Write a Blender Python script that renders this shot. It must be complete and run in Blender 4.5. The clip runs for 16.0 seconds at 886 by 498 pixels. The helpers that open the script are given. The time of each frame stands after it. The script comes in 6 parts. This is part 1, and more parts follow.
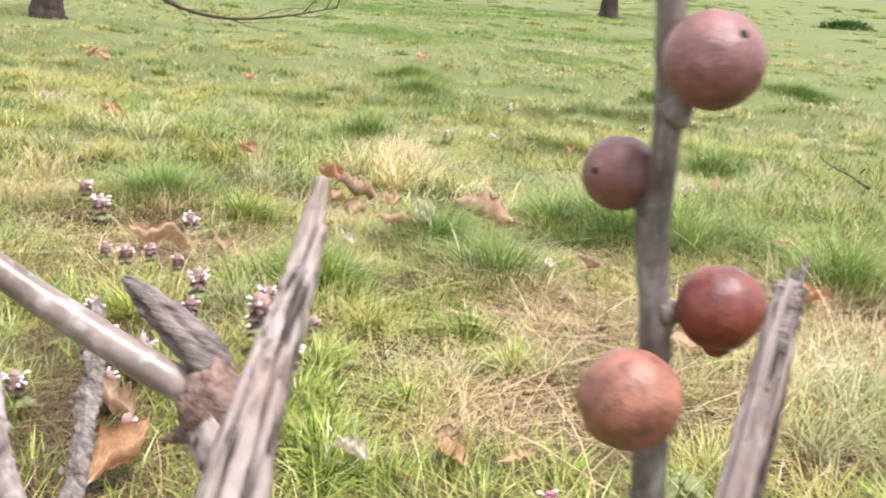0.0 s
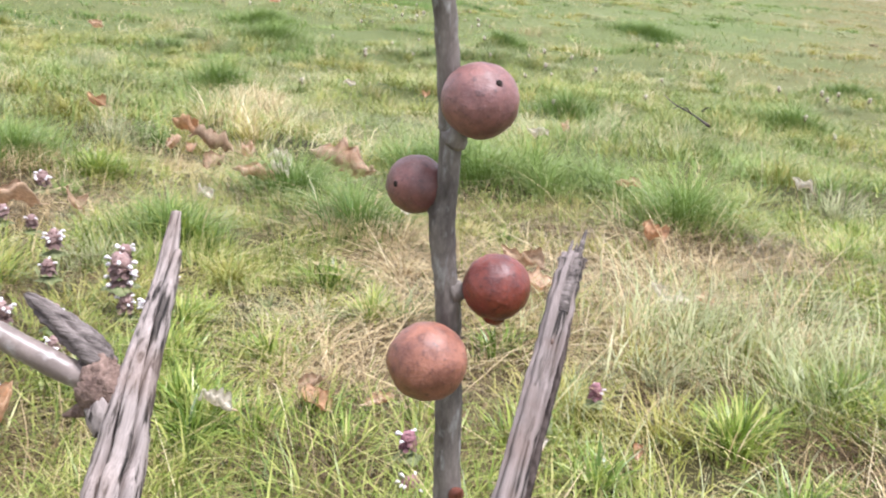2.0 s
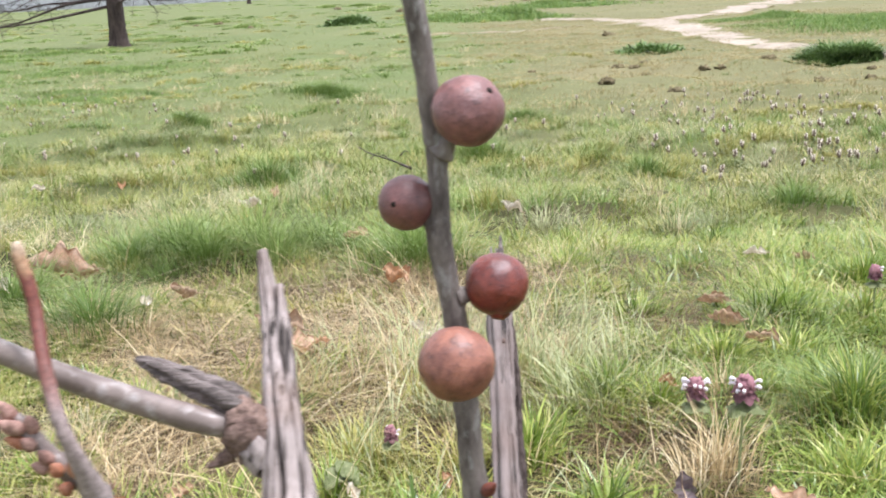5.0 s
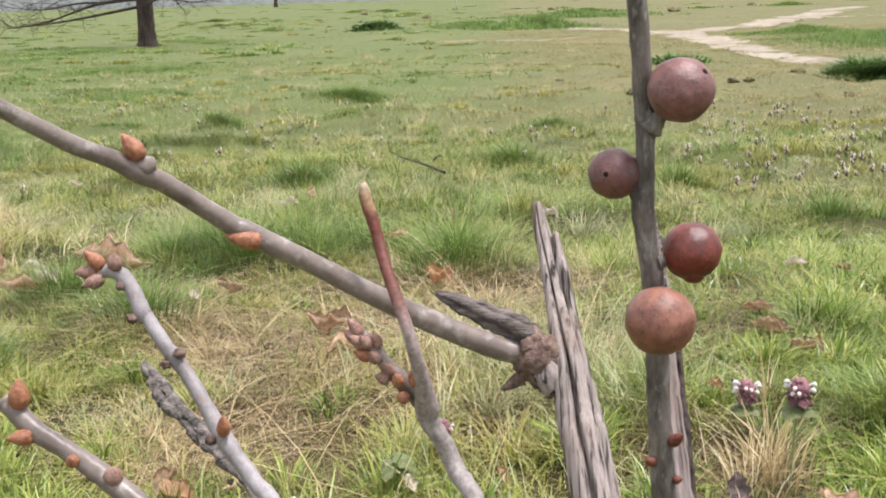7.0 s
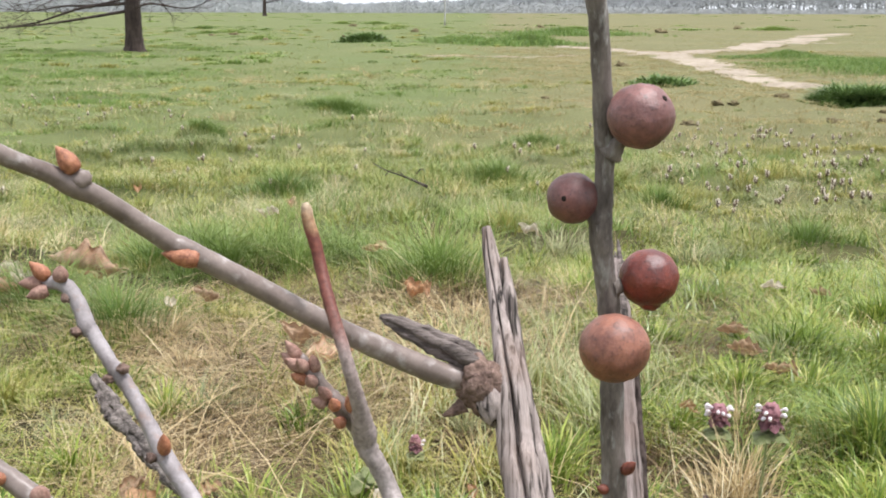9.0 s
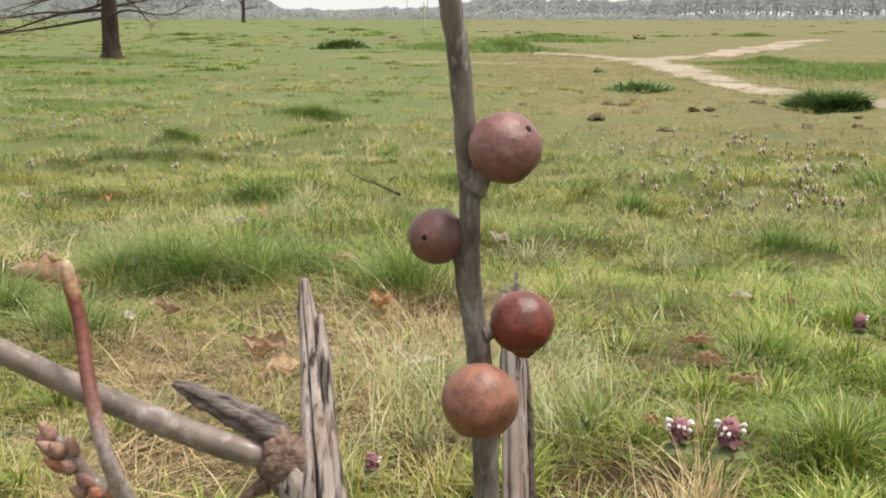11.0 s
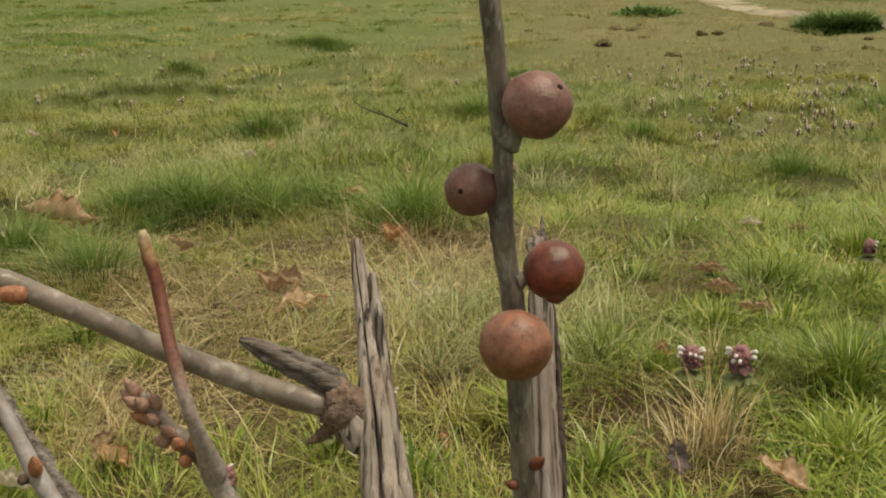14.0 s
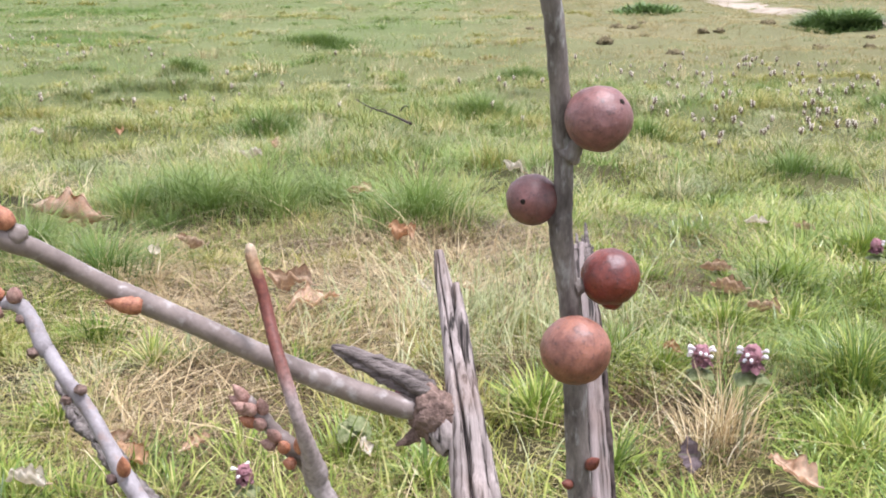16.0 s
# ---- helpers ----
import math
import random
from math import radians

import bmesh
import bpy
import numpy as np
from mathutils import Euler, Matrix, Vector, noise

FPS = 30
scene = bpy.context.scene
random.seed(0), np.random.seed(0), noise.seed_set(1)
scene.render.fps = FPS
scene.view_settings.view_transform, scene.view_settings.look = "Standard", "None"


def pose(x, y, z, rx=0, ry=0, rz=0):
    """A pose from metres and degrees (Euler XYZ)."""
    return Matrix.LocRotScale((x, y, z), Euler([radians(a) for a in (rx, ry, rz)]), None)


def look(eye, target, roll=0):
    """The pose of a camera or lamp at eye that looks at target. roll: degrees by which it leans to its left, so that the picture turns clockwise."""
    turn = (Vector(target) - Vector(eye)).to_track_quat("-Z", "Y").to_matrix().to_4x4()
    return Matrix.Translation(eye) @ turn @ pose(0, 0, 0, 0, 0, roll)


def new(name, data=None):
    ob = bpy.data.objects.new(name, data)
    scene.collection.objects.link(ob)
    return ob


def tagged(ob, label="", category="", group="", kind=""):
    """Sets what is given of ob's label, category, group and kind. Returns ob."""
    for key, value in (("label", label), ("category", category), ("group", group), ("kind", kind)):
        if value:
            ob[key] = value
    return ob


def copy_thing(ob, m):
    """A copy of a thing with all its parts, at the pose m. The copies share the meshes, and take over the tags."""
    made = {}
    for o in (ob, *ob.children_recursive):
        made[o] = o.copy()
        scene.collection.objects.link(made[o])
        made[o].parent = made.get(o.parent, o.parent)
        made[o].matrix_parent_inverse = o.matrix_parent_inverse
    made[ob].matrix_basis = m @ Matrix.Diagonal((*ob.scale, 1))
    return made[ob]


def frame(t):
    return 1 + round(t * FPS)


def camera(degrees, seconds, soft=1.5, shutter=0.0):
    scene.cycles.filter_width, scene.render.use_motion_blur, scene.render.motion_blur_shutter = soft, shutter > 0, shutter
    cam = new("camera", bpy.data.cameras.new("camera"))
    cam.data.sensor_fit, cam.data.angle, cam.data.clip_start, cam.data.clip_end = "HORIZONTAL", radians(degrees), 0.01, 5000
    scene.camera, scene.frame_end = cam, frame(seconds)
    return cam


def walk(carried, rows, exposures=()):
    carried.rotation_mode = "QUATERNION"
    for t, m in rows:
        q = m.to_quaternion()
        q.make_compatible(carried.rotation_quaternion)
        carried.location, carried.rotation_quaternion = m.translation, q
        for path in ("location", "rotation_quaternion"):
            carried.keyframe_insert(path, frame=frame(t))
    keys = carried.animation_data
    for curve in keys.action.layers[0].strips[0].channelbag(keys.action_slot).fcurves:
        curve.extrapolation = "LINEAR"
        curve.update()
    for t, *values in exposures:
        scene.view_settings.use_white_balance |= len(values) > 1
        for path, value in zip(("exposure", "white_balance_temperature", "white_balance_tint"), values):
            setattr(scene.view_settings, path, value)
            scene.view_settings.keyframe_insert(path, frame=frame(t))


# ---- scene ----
cam = camera(43.16, 16.0, soft=1.9, shutter=0.5)
PATH = [
    (0, (0.09681, 0.14696, 0.47894), (-0.68177, 1.92233, -0.01286), 4.601),
    (0.5, (0.12241, 0.12304, 0.48709), (-0.60989, 1.92119, 0.00711), 4.407),
    (1, (0.11915, 0.10782, 0.50532), (-0.53172, 1.93375, 0.01302), 5.205),
    (1.5, (0.13424, 0.09530, 0.51002), (-0.46259, 1.93174, -0.01084), 5.150),
    (2, (0.12425, 0.09936, 0.50742), (-0.40966, 1.94035, -0.06326), 4.643),
    (2.5, (0.12914, 0.09639, 0.50857), (-0.31096, 1.96006, -0.06852), 3.412),
    (3, (0.13164, 0.08635, 0.51016), (-0.14269, 1.99582, -0.01771), 2.218),
    (5.5, (0.02927, 0.06451, 0.49494), (0.00171, 2.01363, 0.04756), -3.009),
    (6, (0.01223, 0.05541, 0.49541), (-0.03418, 2.00545, 0.05360), -3.048),
    (6.5, (0.00022, 0.04103, 0.49251), (-0.05827, 1.99104, 0.05202), -2.173),
    (7, (-0.00134, 0.03651, 0.49331), (-0.06938, 1.98656, 0.05438), -1.702),
    (7.5, (0.00197, 0.03577, 0.49442), (-0.06417, 1.98667, 0.05900), -1.186),
    (8, (0.00578, 0.03765, 0.49556), (-0.05611, 1.98958, 0.06415), -0.728),
    (8.5, (0.00757, 0.03948, 0.49407), (-0.04337, 1.99346, 0.07057), -0.265),
    (9, (0.00637, 0.04060, 0.49449), (-0.02918, 1.99661, 0.07884), 0.151),
    (9.5, (0.00190, 0.04156, 0.49568), (-0.01303, 1.99907, 0.08589), 0.677),
    (10, (0.01585, 0.05643, 0.49553), (0.01056, 2.01479, 0.08956), 0.713),
    (12.5, (0.04699, 0.07417, 0.51261), (0.04187, 2.03280, 0.10800), -0.716),
    (13, (0.03769, 0.06168, 0.51708), (0.03015, 2.01994, 0.11068), -0.671),
    (13.5, (0.03324, 0.05718, 0.51420), (0.02119, 2.00340, 0.05370), -0.764),
    (14, (0.03254, 0.05732, 0.50800), (0.01768, 1.98641, -0.01963), -0.908),
    (14.5, (0.02540, 0.05401, 0.51136), (0.01257, 1.97906, -0.03087), -0.925),
    (15, (0.02053, 0.05171, 0.51230), (0.00865, 1.97794, -0.02577), -0.884),
    (15.5, (0.01519, 0.04943, 0.51450), (0.00408, 1.97651, -0.02054), -0.848),
    (16, (0.01464, 0.04728, 0.51419), (0.00014, 1.97514, -0.01794), -0.830),
]
walk(cam, [(t, look(eye, target, roll)) for t, eye, target, roll in PATH],
     [(0, 0.66, 6200, 16), (0.5, 0.69, 6100, 16), (1, 0.71, 5850, 16), (1.5, 0.58, 5800, 15), (3, 0.52, 5600, 16), (5.5, 0.41, 5900, 14), (6, 0.26, 6050, 13), (7, 0.18, 6100, 13), (9, 0.2, 6050, 12), (10, 0.08, 6200, 12), (12.5, -0.32, 7400, 1), (13, -0.53, 7600, 0), (13.5, -0.65, 8050, -1), (14, -0.66, 8050, 0), (14.5, -0.22, 7500, -1), (15, 0.08, 6600, 10), (15.5, 0.37, 5700, 16), (16, 0.44, 5750, 18)])


# ---- light ----
world = bpy.data.worlds.new("overcast_sky")
scene.world = world
world.use_nodes = True
wn, wl = world.node_tree.nodes, world.node_tree.links
sky = wn.new("ShaderNodeTexSky")
sky.sky_type, sky.sun_disc = "NISHITA", False
SUN_EL, SUN_AZ = radians(71), radians(100)      # azimuth clockwise from +y
sky.sun_elevation, sky.sun_rotation = SUN_EL, SUN_AZ
sky.air_density, sky.dust_density, sky.ozone_density = 1.0, 4.0, 1.0
veil = wn.new("ShaderNodeMix")                  # a thin, even layer of cloud over the blue
veil.data_type = "RGBA"
veil.inputs[0].default_value = 0.85
veil.inputs[7].default_value = (8.3, 8.4, 8.4, 1)
wl.new(sky.outputs[0], veil.inputs[6])
wl.new(veil.outputs[2], wn["Background"].inputs[0])
wn["Background"].inputs[1].default_value = 0.13
sun = new("sun", bpy.data.lights.new("sun", "SUN"))
sun.data.energy, sun.data.angle, sun.data.color = 4.7, radians(14), (1.0, 0.95, 0.88)
sun.matrix_world = look((math.sin(SUN_AZ) * 20, math.cos(SUN_AZ) * 20, 20 * math.tan(SUN_EL)), (0, 0, 0))


# ---- materials ----
def material(name, rough=0.7, spec=0.3):
    m = bpy.data.materials.new(name)
    m.use_nodes = True
    b = m.node_tree.nodes["Principled BSDF"]
    b.inputs["Roughness"].default_value = rough
    b.inputs["Specular IOR Level"].default_value = spec
    return m, m.node_tree.nodes, m.node_tree.links, b


def coords(n, l, scale=(1, 1, 1)):
    tc, mp = n.new("ShaderNodeTexCoord"), n.new("ShaderNodeMapping")
    mp.inputs["Scale"].default_value = scale
    l.new(tc.outputs["Object"], mp.inputs["Vector"])
    return mp.outputs[0]


def noise_tex(n, l, vec, scale, detail=4.0, rough=0.6):
    t = n.new("ShaderNodeTexNoise")
    t.inputs["Scale"].default_value, t.inputs["Detail"].default_value, t.inputs["Roughness"].default_value = scale, detail, rough
    l.new(vec, t.inputs["Vector"])
    return t.outputs["Fac"]


def ramp(n, l, fac, stops):
    r = n.new("ShaderNodeValToRGB")
    while len(r.color_ramp.elements) < len(stops):
        r.color_ramp.elements.new(0.5)
    for e, (p, c) in zip(r.color_ramp.elements, stops):
        e.position, e.color = p, (*c, 1)
    l.new(fac, r.inputs[0])
    return r.outputs[0]


def mix(n, l, fac, a, b, how="MIX"):
    m = n.new("ShaderNodeMix")
    m.data_type, m.blend_type = "RGBA", how
    for sock, v in ((0, fac), (6, a), (7, b)):
        if isinstance(v, bpy.types.NodeSocket):
            l.new(v, m.inputs[sock])
        else:
            m.inputs[sock].default_value = v if sock == 0 else (*v, 1)
    return m.outputs[2]


def bump(n, l, b, height, strength, distance):
    u = n.new("ShaderNodeBump")
    u.inputs["Strength"].default_value, u.inputs["Distance"].default_value = strength, distance
    l.new(height, u.inputs["Height"])
    l.new(u.outputs[0], b.inputs["Normal"])


def two_tone(name, dark, light, scale, rough=0.8, fine=6.0, strength=0.3, distance=0.001, stretch=(1, 1, 1), spec=0.3, third=None, grain=0.55):
    """A mottled surface: blotches, fine grain and relief."""
    m, n, l, b = material(name, rough, spec)
    v = coords(n, l, stretch)
    big, small = noise_tex(n, l, v, scale), noise_tex(n, l, v, scale * fine)
    col = ramp(n, l, big, [(0.3, dark), (0.7, light)])
    if third:
        col = mix(n, l, ramp(n, l, noise_tex(n, l, v, scale * 2.3), [(0.55, (0, 0, 0)), (0.72, (1, 1, 1))]), col, third)
    col = mix(n, l, grain, col, mix(n, l, 1.0, col, ramp(n, l, small, [(0.3, (0.35, 0.33, 0.32)), (0.7, (1, 1, 1))]), "MULTIPLY"))
    l.new(col, b.inputs["Base Color"])
    bump(n, l, b, small, strength, distance)
    return m


def grass_material(name, stops, patches=(), gloss=0.4, through_light=0.22, rough=0.34, soft_turf=0.2, dry_tip=(0.0, (0.62, 0.56, 0.36)), tuft_share=0.45):
    """Blades: each has its own tone, so has each tuft; patches of the meadow (tone, scale, share) shift it, tips dry out, and light passes through.
    soft_turf: how far the shading leans to that of the sward as a whole."""
    m, n, l, b = material(name, rough, gloss)
    geo = n.new("ShaderNodeNewGeometry")
    tuft, along = n.new("ShaderNodeAttribute"), n.new("ShaderNodeAttribute")
    tuft.attribute_name, along.attribute_name = "tone", "along"
    both = n.new("ShaderNodeMix")
    both.inputs[0].default_value = tuft_share
    l.new(geo.outputs["Random Per Island"], both.inputs[2])
    l.new(tuft.outputs["Fac"], both.inputs[3])
    col = ramp(n, l, both.outputs[0], stops)
    v = coords(n, l)
    for tone, scale, share in patches:
        f = ramp(n, l, noise_tex(n, l, v, scale, 5.0, 0.65), [(0.64 - 0.25 * share, (0, 0, 0)), (0.80 - 0.25 * share, (0.75, 0.75, 0.75))])
        col = mix(n, l, f, col, tone)
    if dry_tip[0]:
        k = dry_tip[0]
        col = mix(n, l, ramp(n, l, along.outputs["Fac"], [(0.35, (0, 0, 0)), (1.0, (k, k, k))]), col, dry_tip[1])
    l.new(col, b.inputs["Base Color"])
    up = n.new("ShaderNodeMix")
    up.data_type = "VECTOR"
    up.inputs[0].default_value = soft_turf
    up.inputs[5].default_value = (0, 0, 1)
    l.new(geo.outputs["Normal"], up.inputs[4])
    l.new(up.outputs[1], b.inputs["Normal"])
    tr = n.new("ShaderNodeBsdfTranslucent")
    l.new(col, tr.inputs["Color"])
    ms = n.new("ShaderNodeMixShader")
    ms.inputs[0].default_value = through_light
    l.new(b.outputs[0], ms.inputs[1])
    l.new(tr.outputs[0], ms.inputs[2])
    l.new(ms.outputs[0], n["Material Output"].inputs[0])
    return m


GREEN = grass_material("green_grass", [(0.12, (0.06, 0.10, 0.018)), (0.35, (0.19, 0.25, 0.045)), (0.62, (0.36, 0.38, 0.095)), (0.8, (0.50, 0.46, 0.19)), (0.92, (0.74, 0.67, 0.40))],
                       [((0.40, 0.335, 0.07), 1.1, 0.45), ((0.12, 0.20, 0.03), 1.9, 0.35)], gloss=0.25)
TUSSOCK = grass_material("tussock_grass", [(0.15, (0.075, 0.135, 0.026)), (0.55, (0.175, 0.26, 0.06)), (0.8, (0.25, 0.335, 0.09)), (0.95, (0.54, 0.49, 0.26))], gloss=0.2, soft_turf=0.2, dry_tip=(0.25, (0.45, 0.45, 0.17)), tuft_share=0.72)
MID_GREEN = grass_material("meadow_grass", [(0.12, (0.095, 0.13, 0.028)), (0.42, (0.205, 0.24, 0.055)), (0.72, (0.345, 0.345, 0.095)), (0.92, (0.53, 0.47, 0.22))],
                           [((0.37, 0.30, 0.085), 1.1, 0.45), ((0.115, 0.185, 0.035), 1.7, 0.4)], gloss=0.15, soft_turf=0.22, dry_tip=(0.3, (0.50, 0.46, 0.21)), tuft_share=0.72)
OLIVE = grass_material("yellow_olive_grass", [(0.12, (0.165, 0.165, 0.03)), (0.5, (0.295, 0.275, 0.06)), (0.9, (0.44, 0.40, 0.14))], gloss=0.15, soft_turf=0.22, dry_tip=(0.35, (0.57, 0.5, 0.23)), tuft_share=0.72)
GREY_GREEN = grass_material("grey_green_fine_grass", [(0.12, (0.12, 0.155, 0.055)), (0.5, (0.235, 0.27, 0.115)), (0.9, (0.42, 0.41, 0.23))], gloss=0.15, soft_turf=0.22, dry_tip=(0.3, (0.56, 0.52, 0.33)), tuft_share=0.72)
PALE_GREEN = grass_material("pale_grey_green_grass", [(0.12, (0.20, 0.24, 0.09)), (0.5, (0.38, 0.42, 0.19)), (0.9, (0.62, 0.60, 0.36))], gloss=0.3, soft_turf=0.2, dry_tip=(0.3, (0.66, 0.62, 0.42)))
STRAW = grass_material("dry_grass", [(0.1, (0.16, 0.11, 0.05)), (0.4, (0.46, 0.34, 0.175)), (0.7, (0.64, 0.51, 0.28)), (0.92, (0.88, 0.79, 0.56))], gloss=0.25)
MID_STRAW = grass_material("bleached_grass", [(0.1, (0.27, 0.22, 0.095)), (0.5, (0.45, 0.38, 0.185)), (0.9, (0.68, 0.59, 0.37))], gloss=0.15, soft_turf=0.45)
# Bluer and duller than the near grass: slight air haze put into the colour.
FAR_GREEN = grass_material("field_grass", [(0.12, (0.125, 0.15, 0.045)), (0.45, (0.21, 0.235, 0.08)), (0.75, (0.295, 0.29, 0.115)), (0.95, (0.42, 0.375, 0.185))],
                           [((0.30, 0.26, 0.115), 0.35, 0.5), ((0.145, 0.19, 0.06), 0.8, 0.6)], gloss=0.1, soft_turf=0.7, tuft_share=0.72)
TURF = grass_material("grazed_turf", [(0.12, (0.195, 0.17, 0.072)), (0.5, (0.295, 0.25, 0.112)), (0.9, (0.39, 0.335, 0.165))], [((0.22, 0.225, 0.085), 0.5, 0.4)], gloss=0.1, soft_turf=0.7, tuft_share=0.72)
LUSH = grass_material("lush_grass", [(0.12, (0.085, 0.155, 0.032)), (0.55, (0.155, 0.24, 0.055)), (0.9, (0.235, 0.30, 0.085))], gloss=0.1, soft_turf=0.65, tuft_share=0.72)
# Dead blades, coloured dark enough to stand in for shaded gaps as well.
LITTER = grass_material("dead_brown_grass", [(0.1, (0.045, 0.032, 0.018)), (0.5, (0.13, 0.088, 0.044)), (0.9, (0.34, 0.24, 0.12))], gloss=0.15)
JUICY = grass_material("juicy_grass", [(0.12, (0.05, 0.095, 0.012)), (0.5, (0.20, 0.285, 0.042)), (0.78, (0.40, 0.43, 0.095)), (0.93, (0.62, 0.56, 0.25))], gloss=0.4, rough=0.34)
WEED = grass_material("weed_leaves", [(0.12, (0.06, 0.105, 0.028)), (0.55, (0.125, 0.20, 0.055)), (0.9, (0.25, 0.325, 0.12))], gloss=0.15, soft_turf=0.3)


def ground_material():
    m, n, l, b = material("meadow_soil", 0.95, 0.1)
    v = coords(n, l)
    broad, mid, fine = noise_tex(n, l, v, 0.18, 5.0), noise_tex(n, l, v, 1.6, 6.0), noise_tex(n, l, v, 38.0, 6.0, 0.7)
    # near soil: shade between the blades is put into these dark tones
    col = ramp(n, l, mid, [(0.3, (0.03, 0.024, 0.012)), (0.5, (0.06, 0.052, 0.022)), (0.7, (0.12, 0.098, 0.044))])
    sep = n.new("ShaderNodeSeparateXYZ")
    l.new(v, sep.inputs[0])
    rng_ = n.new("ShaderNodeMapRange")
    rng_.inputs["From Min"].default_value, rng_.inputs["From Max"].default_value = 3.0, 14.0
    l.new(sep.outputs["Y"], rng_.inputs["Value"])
    # far sward, its greyed tones carrying a little painted air haze
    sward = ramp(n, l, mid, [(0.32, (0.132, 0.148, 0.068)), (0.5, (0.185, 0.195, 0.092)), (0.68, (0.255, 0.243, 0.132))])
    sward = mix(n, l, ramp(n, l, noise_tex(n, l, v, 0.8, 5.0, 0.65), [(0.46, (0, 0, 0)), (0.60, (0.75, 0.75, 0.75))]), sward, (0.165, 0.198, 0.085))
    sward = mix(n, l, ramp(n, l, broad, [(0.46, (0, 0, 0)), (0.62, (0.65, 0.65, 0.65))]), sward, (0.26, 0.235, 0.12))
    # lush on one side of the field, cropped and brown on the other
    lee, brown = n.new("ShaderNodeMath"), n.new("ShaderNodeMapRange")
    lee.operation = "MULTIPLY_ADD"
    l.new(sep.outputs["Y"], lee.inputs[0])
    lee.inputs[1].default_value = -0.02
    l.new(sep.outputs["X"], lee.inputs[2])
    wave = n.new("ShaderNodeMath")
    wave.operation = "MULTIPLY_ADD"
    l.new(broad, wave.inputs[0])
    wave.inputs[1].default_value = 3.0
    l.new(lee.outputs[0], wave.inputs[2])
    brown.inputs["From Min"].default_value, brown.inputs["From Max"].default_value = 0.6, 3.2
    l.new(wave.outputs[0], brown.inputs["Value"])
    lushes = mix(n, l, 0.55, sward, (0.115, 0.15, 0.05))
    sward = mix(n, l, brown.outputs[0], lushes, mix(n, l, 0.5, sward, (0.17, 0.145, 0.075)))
    # dark soil kept to the near view, standing in for shaded gaps; greener ground beyond
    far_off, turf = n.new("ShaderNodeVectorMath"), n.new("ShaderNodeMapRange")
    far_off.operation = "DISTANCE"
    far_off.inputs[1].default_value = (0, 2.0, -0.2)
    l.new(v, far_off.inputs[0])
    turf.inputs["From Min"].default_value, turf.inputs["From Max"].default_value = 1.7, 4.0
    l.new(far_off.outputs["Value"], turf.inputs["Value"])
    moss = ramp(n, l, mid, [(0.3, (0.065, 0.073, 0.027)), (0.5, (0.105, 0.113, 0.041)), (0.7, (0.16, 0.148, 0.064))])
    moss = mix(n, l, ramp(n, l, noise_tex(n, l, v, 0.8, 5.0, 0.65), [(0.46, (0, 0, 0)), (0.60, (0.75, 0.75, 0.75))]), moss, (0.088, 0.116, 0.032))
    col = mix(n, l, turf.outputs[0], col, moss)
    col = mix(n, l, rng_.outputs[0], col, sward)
    col = mix(n, l, 0.45, col, mix(n, l, 1.0, col, ramp(n, l, fine, [(0.3, (0.35, 0.33, 0.3)), (0.65, (1, 1, 1))]), "MULTIPLY"))
    l.new(col, b.inputs["Base Color"])
    bump(n, l, b, fine, 0.6, 0.01)
    return m


SOIL = ground_material()
SAND = two_tone("path_sand", (0.33, 0.275, 0.21), (0.455, 0.39, 0.31), 0.7, 0.95, 9.0, 0.4, 0.02, spec=0.1)
BARK = two_tone("grey_oak_bark", (0.055, 0.042, 0.036), (0.275, 0.236, 0.205), 170, 0.75, 5.0, 0.5, 0.0006, (1, 1, 0.35), third=(0.35, 0.335, 0.31))
PALE_BARK = two_tone("pale_young_bark", (0.128, 0.096, 0.082), (0.30, 0.24, 0.21), 110, 0.38, 9.0, 0.3, 0.0003, (1, 1, 1), third=(0.40, 0.36, 0.335), spec=0.45, grain=0.28)
MAUVE_BARK = two_tone("pale_mauve_grey_bark", (0.21, 0.18, 0.18), (0.42, 0.385, 0.39), 120, 0.5, 9.0, 0.4, 0.0004, third=(0.30, 0.22, 0.19), grain=0.3)
def shoot_bark():
    """Bark of one shoot as it grew: dried tan tip, red-brown last year's wood, grey older wood below."""
    m, n, l, b = material("red_to_grey_bark", 0.6, 0.35)
    v = coords(n, l)
    mid, fine = noise_tex(n, l, v, 170, 4.0), noise_tex(n, l, v, 800, 4.0)
    sep, add = n.new("ShaderNodeSeparateXYZ"), n.new("ShaderNodeMath")
    l.new(v, sep.inputs[0])
    add.operation = "MULTIPLY_ADD"
    l.new(mid, add.inputs[0])
    add.inputs[1].default_value = 0.010
    l.new(sep.outputs["Z"], add.inputs[2])
    mr = n.new("ShaderNodeMapRange")
    mr.inputs["From Min"].default_value, mr.inputs["From Max"].default_value = 0.405, 0.465
    l.new(add.outputs[0], mr.inputs["Value"])
    col = ramp(n, l, mr.outputs[0], [(0.05, (0.34, 0.295, 0.28)), (0.50, (0.35, 0.275, 0.255)), (0.59, (0.21, 0.10, 0.08)), (0.66, (0.15, 0.05, 0.036)), (0.86, (0.17, 0.052, 0.034)), (0.90, (0.38, 0.22, 0.12)), (0.96, (0.52, 0.42, 0.30))])
    col = mix(n, l, 0.7, col, mix(n, l, 1.0, col, ramp(n, l, fine, [(0.32, (0.4, 0.38, 0.36)), (0.66, (1.1, 1.1, 1.1))]), "MULTIPLY"))
    l.new(col, b.inputs["Base Color"])
    bump(n, l, b, fine, 0.4, 0.0004)
    return m


